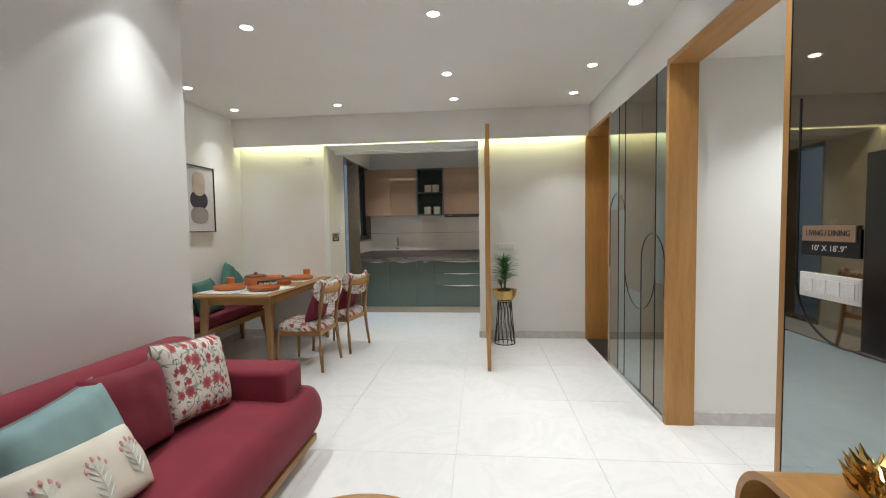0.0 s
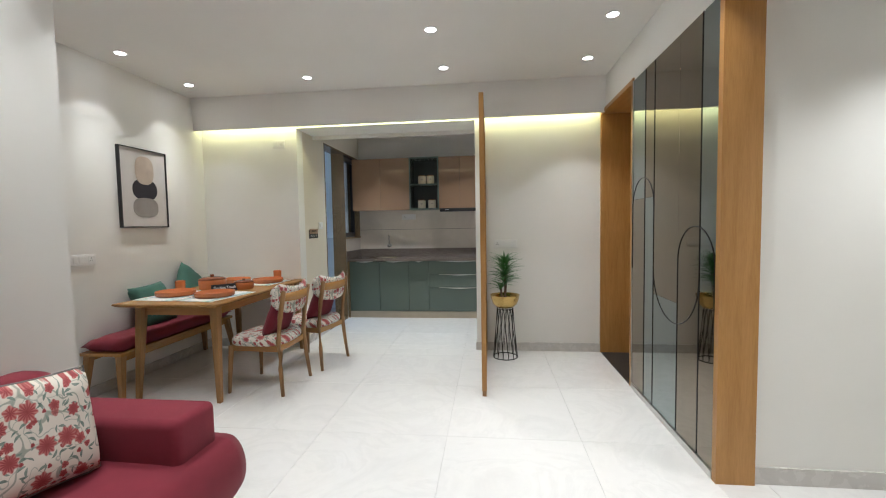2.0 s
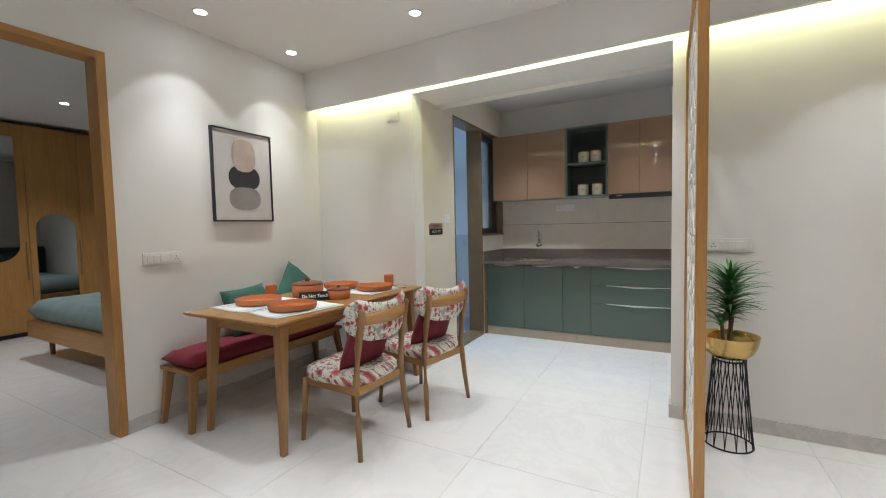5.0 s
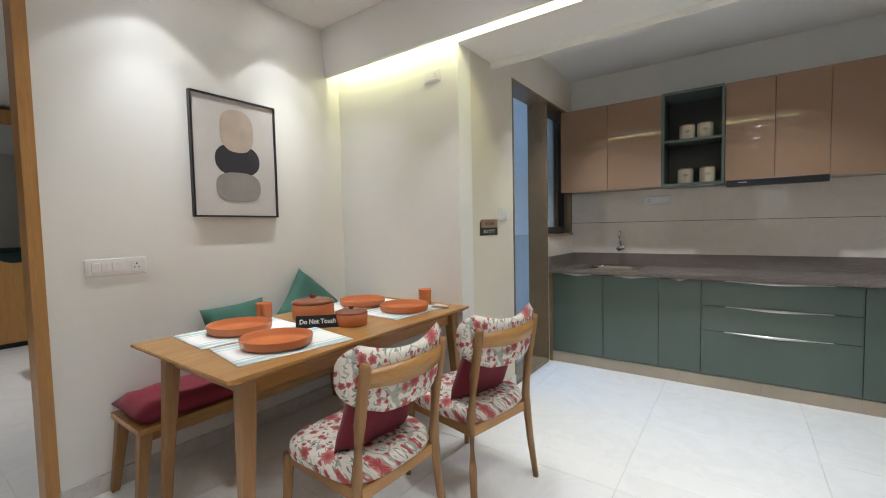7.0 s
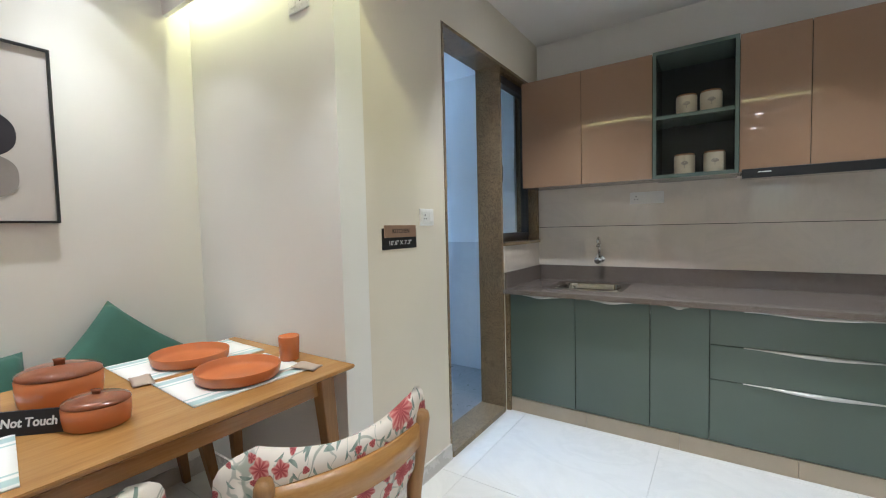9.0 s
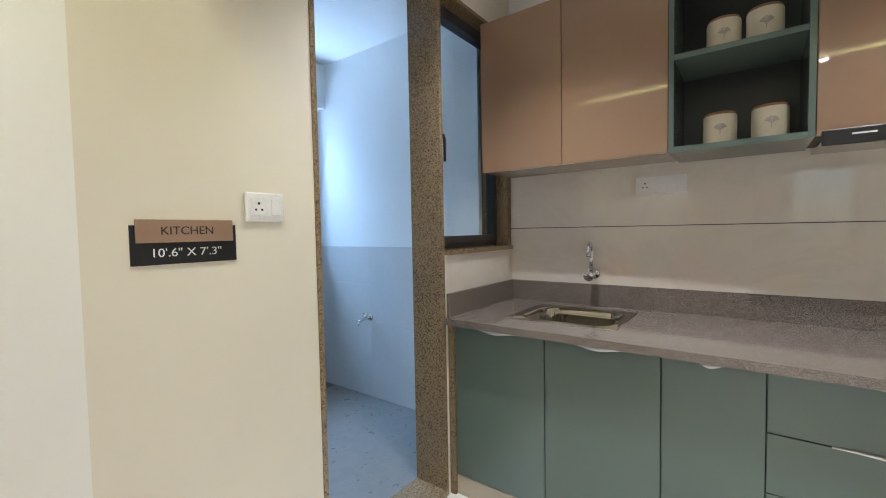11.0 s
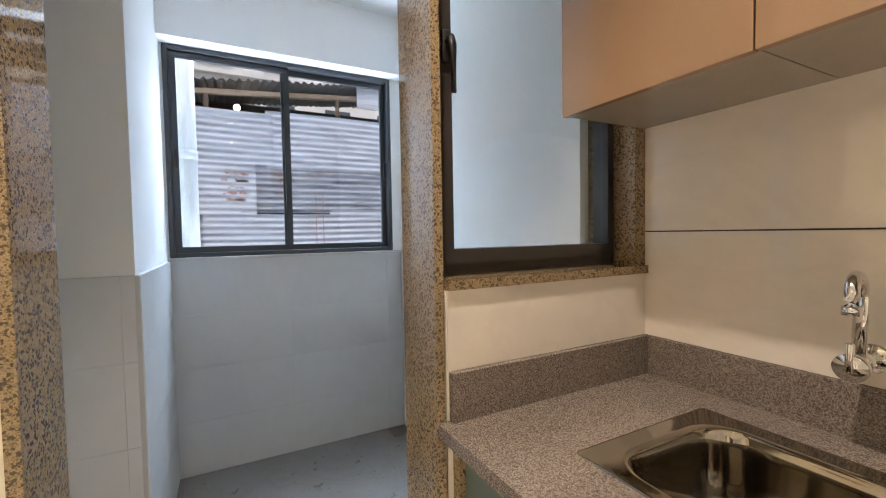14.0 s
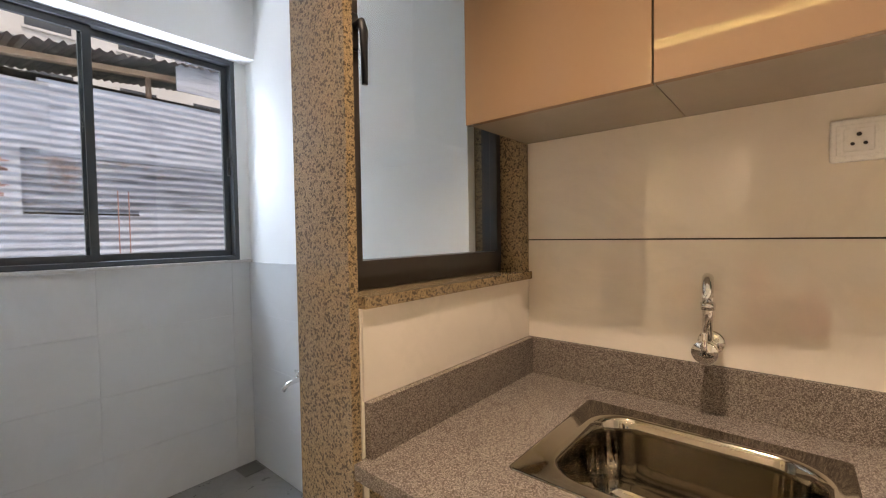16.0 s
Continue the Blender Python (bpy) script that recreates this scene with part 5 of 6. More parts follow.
name_plate(pose(KW, 5.871, 1.297, 0, 0, 90), "KITCHEN", "10'.6\" X 7'.3\"", 0.125, 0.165, "kitchen name plate, bronze over black")
name_plate(pose(EAST - 0.016, 1.887, 1.335, 0, 0, -90), "LIVING / DINING", "10' X 18'.9\"", 0.19, 0.15, "living and dining name plate, bronze over black")
socket_plate(pose(EAST - 0.016, 1.877, 1.170, 0, 0, -90), 0.272, 0.095, [(-0.09, 0.05, "rocker"), (-0.03, 0.05, "rocker"), (0.03, 0.05, "rocker"), (0.09, 0.05, "rocker")], "long white switch plate on the glass panel")

# ---- lattice screen, plant and entrance ----
SCX, SY0_, SY1_, SZ0, SZ1 = 0.292, 4.245, 5.495, 0.045, 2.388
screen = thing("lattice_screen", "oak framed room divider with a white cut lattice", "room divider", "", (SCX, 4.9, 0))
for y0, y1 in ((SY0_, SY0_ + 0.05), (SY1_ - 0.05, SY1_)):
    part("stile", boxed(SCX - 0.019, SCX + 0.019, y0, y1, SZ0, SZ1, bevel=0.002), M_OAK, screen)
    part("foot", boxed(SCX - 0.016, SCX + 0.016, y0 + 0.006, y1 - 0.006, 0.0, SZ0), M_TEAK, screen, "dark wooden foot block")
for z0, z1 in ((SZ0, SZ0 + 0.05), (SZ1 - 0.05, SZ1)):
    part("rail", boxed(SCX - 0.018, SCX + 0.018, SY0_ + 0.05, SY1_ - 0.05, z0, z1, bevel=0.002), M_OAK_Y, screen)
lat = bmesh.new()
ly0, ly1, lz0, lz1 = SY0_ + 0.05, SY1_ - 0.05, SZ0 + 0.05, SZ1 - 0.05
LR = (ly1 - ly0) / 4.0


def bar(a, b, w=0.022, thick=0.012):
    d = Vector((0, b[0] - a[0], b[1] - a[1]))
    ang = math.atan2(d.z, d.y)
    box(lat, -thick / 2, thick / 2, -d.length / 2 - 0.002, d.length / 2 + 0.002, -w / 2, w / 2, m=Matrix.Translation((SCX, (a[0] + b[0]) / 2, (a[1] + b[1]) / 2)) @ Matrix.Rotation(ang, 4, "X"))


def ring(cy, cz, r, thick):
    """The part of a circle of board that lies inside the frame."""
    n = 28
    pts = [(cy + r * math.cos(2 * math.pi * k / n), cz + r * math.sin(2 * math.pi * k / n)) for k in range(n)]
    for a, b in zip(pts, pts[1:] + pts[:1]):
        if all(ly0 - 0.02 < p[0] < ly1 + 0.02 and lz0 - 0.02 < p[1] < lz1 + 0.02 for p in (a, b)):
            bar(a, b, thick=thick)


rows_up = int((lz1 - lz0) / LR) + 2
for i in range(5):
    for j in range(rows_up):
        ring(ly0 + i * LR, lz0 + j * LR, LR, 0.0100 + 0.0008 * ((i + 2 * j) % 4))
part("lattice", lat, plain("white_lattice", (0.66, 0.63, 0.58), 0.45, vary=0.05), screen, "white cut lattice")

PX, PYY = 0.497, 5.27
stand = thing("plant_stand", "black wire plant stand with crossed rods", "plant stand", "", (PX, PYY, 0))
bm = bmesh.new()
tube(bm, [(PX + 0.125 * math.cos(a), PYY + 0.125 * math.sin(a), 0.006) for a in np.linspace(0, 2 * math.pi, 40, endpoint=False)], 0.005, 7, closed=True)
part("base_ring", bm, M_IRON, stand, smooth=True)
bm = bmesh.new()
tube(bm, [(PX + 0.082 * math.cos(a), PYY + 0.082 * math.sin(a), 0.508) for a in np.linspace(0, 2 * math.pi, 36, endpoint=False)], 0.005, 7, closed=True)
part("top_ring", bm, M_IRON, stand, smooth=True)
for k in range(14):
    for s in (-1, 1):
        a, b = 2 * math.pi * k / 14, 2 * math.pi * (k + s * 0.9) / 14
        bm = bmesh.new()
        tube(bm, [(PX + 0.125 * math.cos(a), PYY + 0.125 * math.sin(a), 0.006), (PX + 0.082 * math.cos(b), PYY + 0.082 * math.sin(b), 0.508)], 0.0028, 6)
        part("rod", bm, M_IRON, stand)
planter = thing("planter_bowl", "brushed brass bowl planter with bark chips", "planter", "", (PX, PYY, 0.51))
bm = bmesh.new()
lathe(bm, (PX, PYY, 0.5135), [(0.0, 0.0), (0.05, 0.0), (0.09, 0.012), (0.122, 0.045), (0.140, 0.09), (0.148, 0.135), (0.150, 0.138), (0.147, 0.138), (0.137, 0.092), (0.118, 0.05), (0.08, 0.02), (0.0, 0.012)], 44)
part("bowl", bm, M_BRASS, planter, smooth=True)
bm = bmesh.new()
lathe(bm, (PX, PYY, 0.5135), [(0.131, 0.075), (0.10, 0.082), (0.05, 0.092), (0.0, 0.095)], 30)
for v in bm.verts:
    v.co.z += 0.006 * noise.noise(v.co * 40)
part("bark", bm, M_SOIL, planter, "pale bark chips")
strip = thing("led_strip", "glowing yellow light strip behind the ceiling lip", "light strip", "", (-0.7, 5.395, 2.49))
part("strip", boxed(WEST + 0.02, EAST - 0.03, 5.3925, 5.397, 2.4825, 2.497), glow("led_glow", (1.0, 0.93, 0.5), 2.2), strip)
plant = thing("potted_palm", "green yucca with long drooping narrow leaves", "plant", "", (PX, PYY, 0.625))
bm = bmesh.new()
tube(bm, [(PX, PYY, 0.62), (PX + 0.008, PYY - 0.004, 0.74), (PX + 0.004, PYY, 0.9), (PX, PYY, 1.0)], [0.016, 0.014, 0.012, 0.008], 10)
tube(bm, [(PX - 0.03, PYY - 0.03, 0.62), (PX - 0.045, PYY - 0.03, 0.76)], [0.012, 0.009], 10)
part("trunk", bm, M_TIMBER, plant)
rng = random.Random(5)


def blade(bm, base, heading, rise, length, droop, w):
    n = 7
    d = Vector((math.cos(heading), math.sin(heading), 0))
    side = Vector((-d.y, d.x, 0))
    prev = None
    for k in range(n + 1):
        u = k / n
        c = base + d * (length * u * math.cos(rise * (1 - 0.5 * u))) + Vector((0, 0, length * (math.sin(rise) * u - droop * u * u)))
        c.y = min(c.y, NORTH - 0.015)
        hw = w * (math.sin(math.pi * min(1, 0.18 + 0.82 * u)) ** 0.8) * (1 - 0.6 * u) + 0.0004
        dip = Vector((0, 0, hw * 0.4))
        row = [bm.verts.new(c - side * hw + dip), bm.verts.new(c), bm.verts.new(c + side * hw + dip)]
        if prev:
            for a in range(2):
                bm.faces.new((prev[a], prev[a + 1], row[a + 1], row[a]))
        prev = row


for tier, (h, count, rise, length) in enumerate(((0.76, 18, 0.75, 0.17), (0.80, 22, 0.70, 0.20), (0.85, 24, 0.80, 0.21), (0.89, 24, 0.95, 0.22), (0.93, 20, 1.15, 0.23), (0.72, 16, 0.95, 0.17), (0.96, 12, 1.35, 0.22))):
    bm = bmesh.new()
    cx0, cy0 = (PX - 0.045, PYY - 0.03) if tier == 5 else (PX, PYY)
    for k in range(count):
        blade(bm, Vector((cx0, cy0, h + rng.uniform(-0.02, 0.02))), 2 * math.pi * (k + rng.uniform(-0.3, 0.3)) / count, rise + rng.uniform(-0.15, 0.2), length * rng.uniform(0.8, 1.15), rng.uniform(0.25, 0.65), 0.0125)
    part("leaf_whorl", bm, M_LEAF, plant, smooth=True)

door = thing("entrance_door", "closed oak veneer entrance door", "door", "", (1.80, 5.0, 0), "structure")
part("leaf", boxed(1.80, 1.838, 4.563, 5.465, 0.006, 2.484, bevel=0.002), M_OAK, door)
for z in (0.35, 1.25, 2.1):
    bm = bmesh.new()
    cone(bm, (1.797, 5.462, z - 0.05), (1.797, 5.462, z + 0.05), 0.006, 0.006, 10)
    part("hinge", bm, M_STEEL, door)

# mirror panels between the entrance and the passage
panel = thing("mirror_wall_panel", "tinted grey and bronze mirror panels with black inlay lines", "mirror panel", "", (EAST, 3.9, 0))
MY0, MY1, MZ0, MZ1 = 3.264, 4.520, 0.045, 2.498
YL = [MY0, 3.434, 3.70, 4.084, 4.256, MY1]
XF = EAST - 0.008


def pane(y0, y1, z0, z1, material, k=0.0):
    part("pane", boxed(XF - k, EAST - 0.001, y0 + 0.0008, y1 - 0.0008, z0 + 0.0004, z1 - 0.0004, bevel=0.0006, segments=1), material, panel)


pane(YL[0], YL[1], MZ0, 0.98, M_MIRROR_DARK)
pane(YL[0], YL[1], 0.98, MZ1, M_MIRROR_GREY)
pane(YL[1], YL[2], MZ0, MZ1, M_MIRROR_DARK)
pane(YL[2], YL[3], MZ0, 0.86, M_MIRROR_GREY)
pane(YL[2], YL[3], 0.86, MZ1, M_MIRROR_DARK)
pane(YL[3], YL[4], MZ0, 1.55, M_MIRROR_GREY)
pane(YL[3], YL[4], 1.55, MZ1, M_MIRROR_DARK)
pane(YL[4], YL[5], MZ0, 1.55, M_MIRROR_DARK)
pane(YL[4], YL[5], 1.55, MZ1, M_MIRROR_GREY)
LX = XF - 0.0012


def inlay(pts):
    bm = bmesh.new()
    tube(bm, [(LX, y, z) for y, z in pts], 0.0030, 6)
    part("inlay_line", bm, M_BLACK, panel, "thin black inlay line")


def arc(cy, cz, r, a0, a1, n=20):
    return [(cy + r * math.cos(radians(a0 + (a1 - a0) * k / n)), cz + r * math.sin(radians(a0 + (a1 - a0) * k / n))) for k in range(n + 1)]


r1 = (4.515 - 4.084) / 2
inlay([(4.515, 1.0)] + arc(4.084 + r1, 1.49, r1, 0, 180) + [(4.084, 0.98)])
r2 = (4.084 - 3.434) / 2
inlay([(4.084, 0.98)] + arc(4.084 - r2, 1.05, r2, 0, -180, 28))
r3 = (3.70 - 3.275) / 2
inlay([(3.70, MZ0), (3.70, 1.13)] + arc(3.70 - r3, 1.13, r3, 0, 180) + [(3.275, 0.9)])
inlay([(3.434, MZ0), (3.434, MZ1)])
inlay([(4.084, 1.49), (4.084, MZ1)])
inlay([(4.084, MZ0), (4.084, 0.98)])
inlay([(4.256, MZ0), (4.256, MZ1)])
part("bottom_channel", boxed(EAST - 0.016, EAST, MY0, MY1 - 0.002, 0.0, 0.043, bevel=0.002), M_ALU, panel, "pale metal bottom channel")
part("edge_strip", boxed(EAST - 0.014, EAST - 0.001, MY1, 4.5215, 0.0, MZ1), M_ALU, panel)
part("back_board", boxed(EAST - 0.0009, EAST - 0.0001, MY0, MY1, MZ0, MZ1), M_BLACK, panel)

# ---- living room ----
SFY0, SFY1 = 0.62, 2.735
sofa = thing("sofa", "maroon fabric sofa with rounded seat on a wooden plinth", "sofa", "", (-1.2, 1.7, 0))
bm = bmesh.new()
prof = [(-1.60, 0.125), (-0.90, 0.125)]
prof += [(-0.875 + 0.09 * math.sin(radians(a)), 0.275 - 0.150 * math.cos(radians(a))) for a in range(10, 181, 10)]
prof += [(-1.0, 0.432), (-1.2, 0.437), (-1.60, 0.432)]


def bulge(u):
    return 1 - max(0.0, abs(2 * u - 1) - 0.90) ** 2 * 22


n = 40
rings = []
for k in range(n + 1):
    u = k / n
    s = bulge(u)
    y = SFY0 + (SFY1 - SFY0 + 0.02) * u
    rings.append([bm.verts.new((-1.60 + (x + 1.60) * (0.93 + 0.07 * s), y, 0.27 + (z - 0.27) * (0.78 + 0.22 * s))) for x, z in prof])
for a, b in zip(rings, rings[1:]):
    for k in range(len(prof)):
        bm.faces.new((a[k], a[(k + 1) % len(prof)], b[(k + 1) % len(prof)], b[k]))
bm.faces.new(rings[0][::-1])
bm.faces.new(rings[-1])
part("seat", bm, M_MAROON, sofa, smooth=True)
part("plinth", boxed(-1.58, -0.825, SFY0 + 0.04, SFY1 - 0.01, 0.082, 0.127, bevel=0.004), M_OAK_Y, sofa, "light wooden plinth")
for x in (-1.5, -0.97):
    for y in (SFY0 + 0.15, SFY1 - 0.12):
        bm = bmesh.new()
        cone(bm, (x, y, 0), (x, y, 0.087), 0.016, 0.022, 16)
        part("leg", bm, M_TEAK, sofa)
part("backrest", boxed(-1.615, -1.40, SFY0, 2.50, 0.40, 0.815, bevel=0.075, segments=5), M_MAROON, sofa, smooth=True)
for y0, y1 in ((2.465, 2.705), (SFY0 + 0.02, SFY0 + 0.25)):
    part("armrest", boxed(-1.60, -0.895, y0, y1, 0.36, 0.605, bevel=0.035, segments=5), M_MAROON, sofa, smooth=True)

pillow("sofa_cushion", "cream cushion printed with red flowers and grey piping", "cushion", 0.41, 0.42, 0.17, M_FLORAL, pose(-1.288, 2.25, 0.648, 0, 74, -6) @ pose(0, 0, 0, 0, 0, -6), "sofa cushions", M_PIPING)
pillow("sofa_cushion", "plain maroon cushion leaning on the sofa back", "cushion", 0.39, 0.40, 0.15, M_MAROON2, pose(-1.285, 1.85, 0.640, 0, 78, 3) @ pose(0, 0, 0, 0, 0, -4), "sofa cushions")
pillow("sofa_cushion", "pale teal cushion with dark piping", "cushion", 0.40, 0.46, 0.17, M_AQUA, pose(-1.22, 1.535, 0.635, 0, 70, 10) @ pose(0, 0, 0, 0, 0, 3), "sofa cushions", M_PIPING)


def sprig_cloth():
    m, nt, p = nodes_of("sprig_cloth")
    vec = coords(nt)
    ground = ramp(nt, noise_of(nt, vec, 9, 4), [(0.3, (0.66, 0.59, 0.49)), (0.7, (0.74, 0.68, 0.58))])
    nt.links.new(ground, p.inputs["Base Color"])
    p.inputs["Roughness"].default_value = 0.9
    bumped(nt, p, noise_of(nt, vec, 800, 2), 0.25, 0.001)
    return m


LUM = pose(-1.10, 1.45, 0.575, 0, 61, 14) @ pose(0, 0, 0, 0, 0, -9)
lum = pillow("lumbar_cushion", "cream lumbar cushion printed with small flower sprigs", "cushion", 0.285, 0.58, 0.15, sprig_cloth(), LUM, "sofa cushions")
M_SPRIG = plain("sprig_grey_green", (0.64, 0.66, 0.61), 0.9)
M_SPRIGRED = plain("sprig_red", (0.68, 0.36, 0.32), 0.9)


def pad_height(x, y, w=0.285, d=0.58, h=0.15):
    u, v = 2 * x / w, 2 * y / d
    return h / 2 * (max(0.0, 1 - abs(u) ** 4) * max(0.0, 1 - abs(v) ** 4)) ** 0.35 + 0.0015


def sprig(cx, cy):
    g, r = bmesh.new(), bmesh.new()

    def at(x, y):
        x, y = cx + 1.6 * x, cy + 1.6 * y
        return LUM @ Vector((x, y, pad_height(x, y)))

    tube(g, [at(0.05, 0), at(0.02, 0.002), at(-0.03, 0)], 0.0016, 5)
    for k in range(5):
        for s in (-1, 1):
            h = 0.045 - 0.016 * k
            tube(g, [at(h, 0), at(h - 0.012, s * 0.014), at(h - 0.022, s * 0.024)], [0.001, 0.004, 0.001], 5)
    for x, y in ((-0.036, 0), (-0.030, 0.016), (-0.030, -0.016), (-0.018, 0.026), (-0.018, -0.026)):
        tube(r, [at(x, y), at(x - 0.006, y), at(x - 0.013, y)], [0.002, 0.0065, 0.003], 6)
    part("printed_sprig", g, M_SPRIG, lum)
    part("printed_buds", r, M_SPRIGRED, lum)


for cx, cy in ((0.0, 0.17), (0.01, 0.0), (0.0, -0.18)):
    sprig(cx, cy)

coffee = thing("coffee_table", "round light wooden coffee table", "coffee table", "", (-0.19, 1.38, 0))
bm = bmesh.new()
lathe(bm, (-0.19, 1.375, 0), [(0.0, 0.365), (0.36, 0.365), (0.375, 0.375), (0.378, 0.392), (0.374, 0.40), (0.366, 0.40), (0.360, 0.394), (0.0, 0.394)], 56)
part("tabletop", bm, M_OAK_X, coffee, smooth=True)
for k in range(3):
    a = radians(30 + 120 * k)
    bm = bmesh.new()
    cone(bm, (-0.19 + 0.28 * math.cos(a), 1.375 + 0.28 * math.sin(a), 0), (-0.19 + 0.2 * math.cos(a), 1.375 + 0.2 * math.sin(a), 0.366), 0.014, 0.022, 14)
    part("leg", bm, M_TEAK, coffee)

# television wall: bronze and grey glass with inlay lines
tvw = thing("glass_wall_panel", "bronze and grey tinted glass panel with black inlay curves", "wall panel", "", (EAST, 0.7, 0))
part("upper_pane", boxed(EAST - 0.014, EAST - 0.001, SOUTH + 0.01, 2.103, 0.962, CEIL - 0.003, bevel=0.001, segments=1), M_MIRROR_DARK, tvw)
part("lower_pane", boxed(EAST - 0.014, EAST - 0.001, SOUTH + 0.01, 2.103, 0.004, 0.960, bevel=0.001, segments=1), M_MIRROR_GREY, tvw)
bm = bmesh.new()
tube(bm, [(EAST - 0.0155, y, z) for y, z in [(2.045, 1.9)] + arc(1.815, 1.19, 0.23, 0, -180, 26)], 0.0035, 6)
part("inlay_curve", bm, M_BLACK, tvw)
bm = bmesh.new()
tube(bm, [(EAST - 0.0155, y, z) for y, z in arc(1.405, 1.62, 0.34, 185, 60, 24)], 0.0035, 6)
part("inlay_curve", bm, M_BLACK, tvw)
part("edge_line", boxed(EAST - 0.0165, EAST - 0.001, 2.1032, 2.1045, 0.004, CEIL - 0.003), M_BLACK, tvw)
tv = thing("television", "black flat screen television on the glass panel", "television", "", (EAST, 1.1, 1.3))
part("screen", boxed(EAST - 0.062, EAST - 0.035, 0.30, 1.697, 0.985, 1.628, bevel=0.004), plain("tv_glass", (0.008, 0.008, 0.009), 0.12), tv)
part("bracket", boxed(EAST - 0.036, EAST - 0.013, 0.8, 1.2, 1.2, 1.5), M_BLACK, tv)

console = thing("tv_console", "wooden television console with rounded ends", "console", "", (1.32, 0.9, 0))


def rounded_loop(y0, y1, z0, z1, r, n=10):
    return rounded_ring(y0, y1, z0, z1, r, n)


bm = bmesh.new()
outer, inner = rounded_loop(0.05, 1.735, 0.20, 0.625, 0.17), rounded_loop(0.075, 1.710, 0.225, 0.600, 0.147)
vo = [[bm.verts.new((x, y, z)) for y, z in outer] for x in (1.10, 1.49)]
vi = [[bm.verts.new((x, y, z)) for y, z in inner] for x in (1.10, 1.49)]
N = len(outer)
for k in range(N):
    k2 = (k + 1) % N
    bm.faces.new((vo[0][k], vo[0][k2], vo[1][k2], vo[1][k]))
    bm.faces.new((vi[0][k], vi[1][k], vi[1][k2], vi[0][k2]))
    bm.faces.new((vo[0][k], vi[0][k], vi[0][k2], vo[0][k2]))
    bm.faces.new((vo[1][k], vo[1][k2], vi[1][k2], vi[1][k]))
part("shell", bm, M_OAK_Y, console)
part("back_panel", boxed(1.47, 1.488, 0.20, 1.6, 0.235, 0.59), plain("dark_walnut", (0.09, 0.04, 0.022), 0.4), console, "dark brown back panel")
part("divider", boxed(1.13, 1.47, 0.885, 0.905, 0.2255, 0.5995), M_OAK, console)
for y in (0.35, 1.45):
    part("leg", boxed(1.2, 1.42, y - 0.015, y + 0.015, 0.0, 0.2), M_IRON, console)
orn = thing("spiky_ornament", "brass pine cone ornament with pointed scales", "ornament", "", (1.32, 1.47, 0.625))
bm = bmesh.new()
lathe(bm, (1.32, 1.47, 0.6255), [(0.0, 0.0), (0.035, 0.0), (0.045, 0.03), (0.035, 0.08), (0.0, 0.11)], 16)
for ring, (h, rad, cnt) in enumerate(((0.02, 0.05, 9), (0.045, 0.055, 9), (0.07, 0.048, 8), (0.092, 0.035, 6))):
    for k in range(cnt):
        a = 2 * math.pi * (k + 0.5 * (ring % 2)) / cnt
        d = Vector((math.cos(a), math.sin(a), 0))
        b = Vector((1.32, 1.47, 0.6255 + h)) + d * 0.028
        tube(bm, [b, b + d * rad * 0.6 + Vector((0, 0, 0.018)), b + d * rad + Vector((0, 0, 0.05))], [0.013, 0.011, 0.001], 6)
part("cone", bm, M_BRASS, orn)

# ---- bedroom seen through the door ----
bed = thing("bed", "low wooden bed with a grey-green bedspread", "bed", "", (-5.0, 4.9, 0))
part("base", boxed(-5.98, -3.95, 4.12, 5.74, 0.22, 0.40, bevel=0.012), M_OAK_X, bed)
bm = soft_pad(2.0, 1.62, 0.26, 24, 20, 0.16, 0.0, 14)
part("mattress", moved(bm, Matrix.Translation((-4.965, 4.93, 0.50))), M_BED, bed, "grey-green bedspread", smooth=True)
for x in (-5.85, -4.15):
    for y in (4.28, 5.6):
        bm = bmesh.new()
        cone(bm, (x, y, 0), (x, y, 0.221), 0.022, 0.03, 14)
        part("leg", bm, M_TEAK, bed)
part("headboard", boxed(-3.93, -3.81, 4.10, 5.75, 0.25, 1.12, bevel=0.04, segments=4), M_DARKGREEN, bed, "dark green padded headboard", smooth=True)
for y in (4.52, 5.30):
    pillow("bed_pillow", "dark green pillow leaning on the padded headboard", "pillow", 0.44, 0.62, 0.17, M_DARKGREEN, pose(-4.08, y, 0.835, 0, -66, 0), "pillows on the bed")
tray = thing("serving_tray", "green tray on the bed", "tray", "", (-4.55, 4.45, 0.63))
bm = boxes((-4.75, -4.35, 4.33, 4.60, 0.632, 0.640), (-4.75, -4.35, 4.33, 4.338, 0.640, 0.675), (-4.75, -4.35, 4.592, 4.60, 0.640, 0.675), (-4.75, -4.742, 4.338, 4.592, 0.640, 0.675), (-4.358, -4.35, 4.338, 4.592, 0.640, 0.675))
part("tray", bm, M_GREENCAB, tray)
bowl = thing("printed_bowl", "small white printed bowl on the tray", "bowl", "", (-4.5, 4.47, 0.64))
bm = bmesh.new()
lathe(bm, (-4.5, 4.47, 0.6405), [(0.0, 0.0), (0.035, 0.0), (0.055, 0.03), (0.06, 0.055), (0.057, 0.055), (0.05, 0.03), (0.0, 0.006)], 28)
part("bowl", bm, M_CERAMIC, bowl, smooth=True)
bsign = thing("bed_sign", "small black do not sit sign on the bed", "sign", "", (-4.42, 4.30, 0.63))
bm = boxed(-0.10, 0.10, -0.002, 0.002, 0, 0.055, m=pose(-4.42, 4.295, 0.632, 12, 0, 18))
part("card", bm, M_BLACK, bsign)
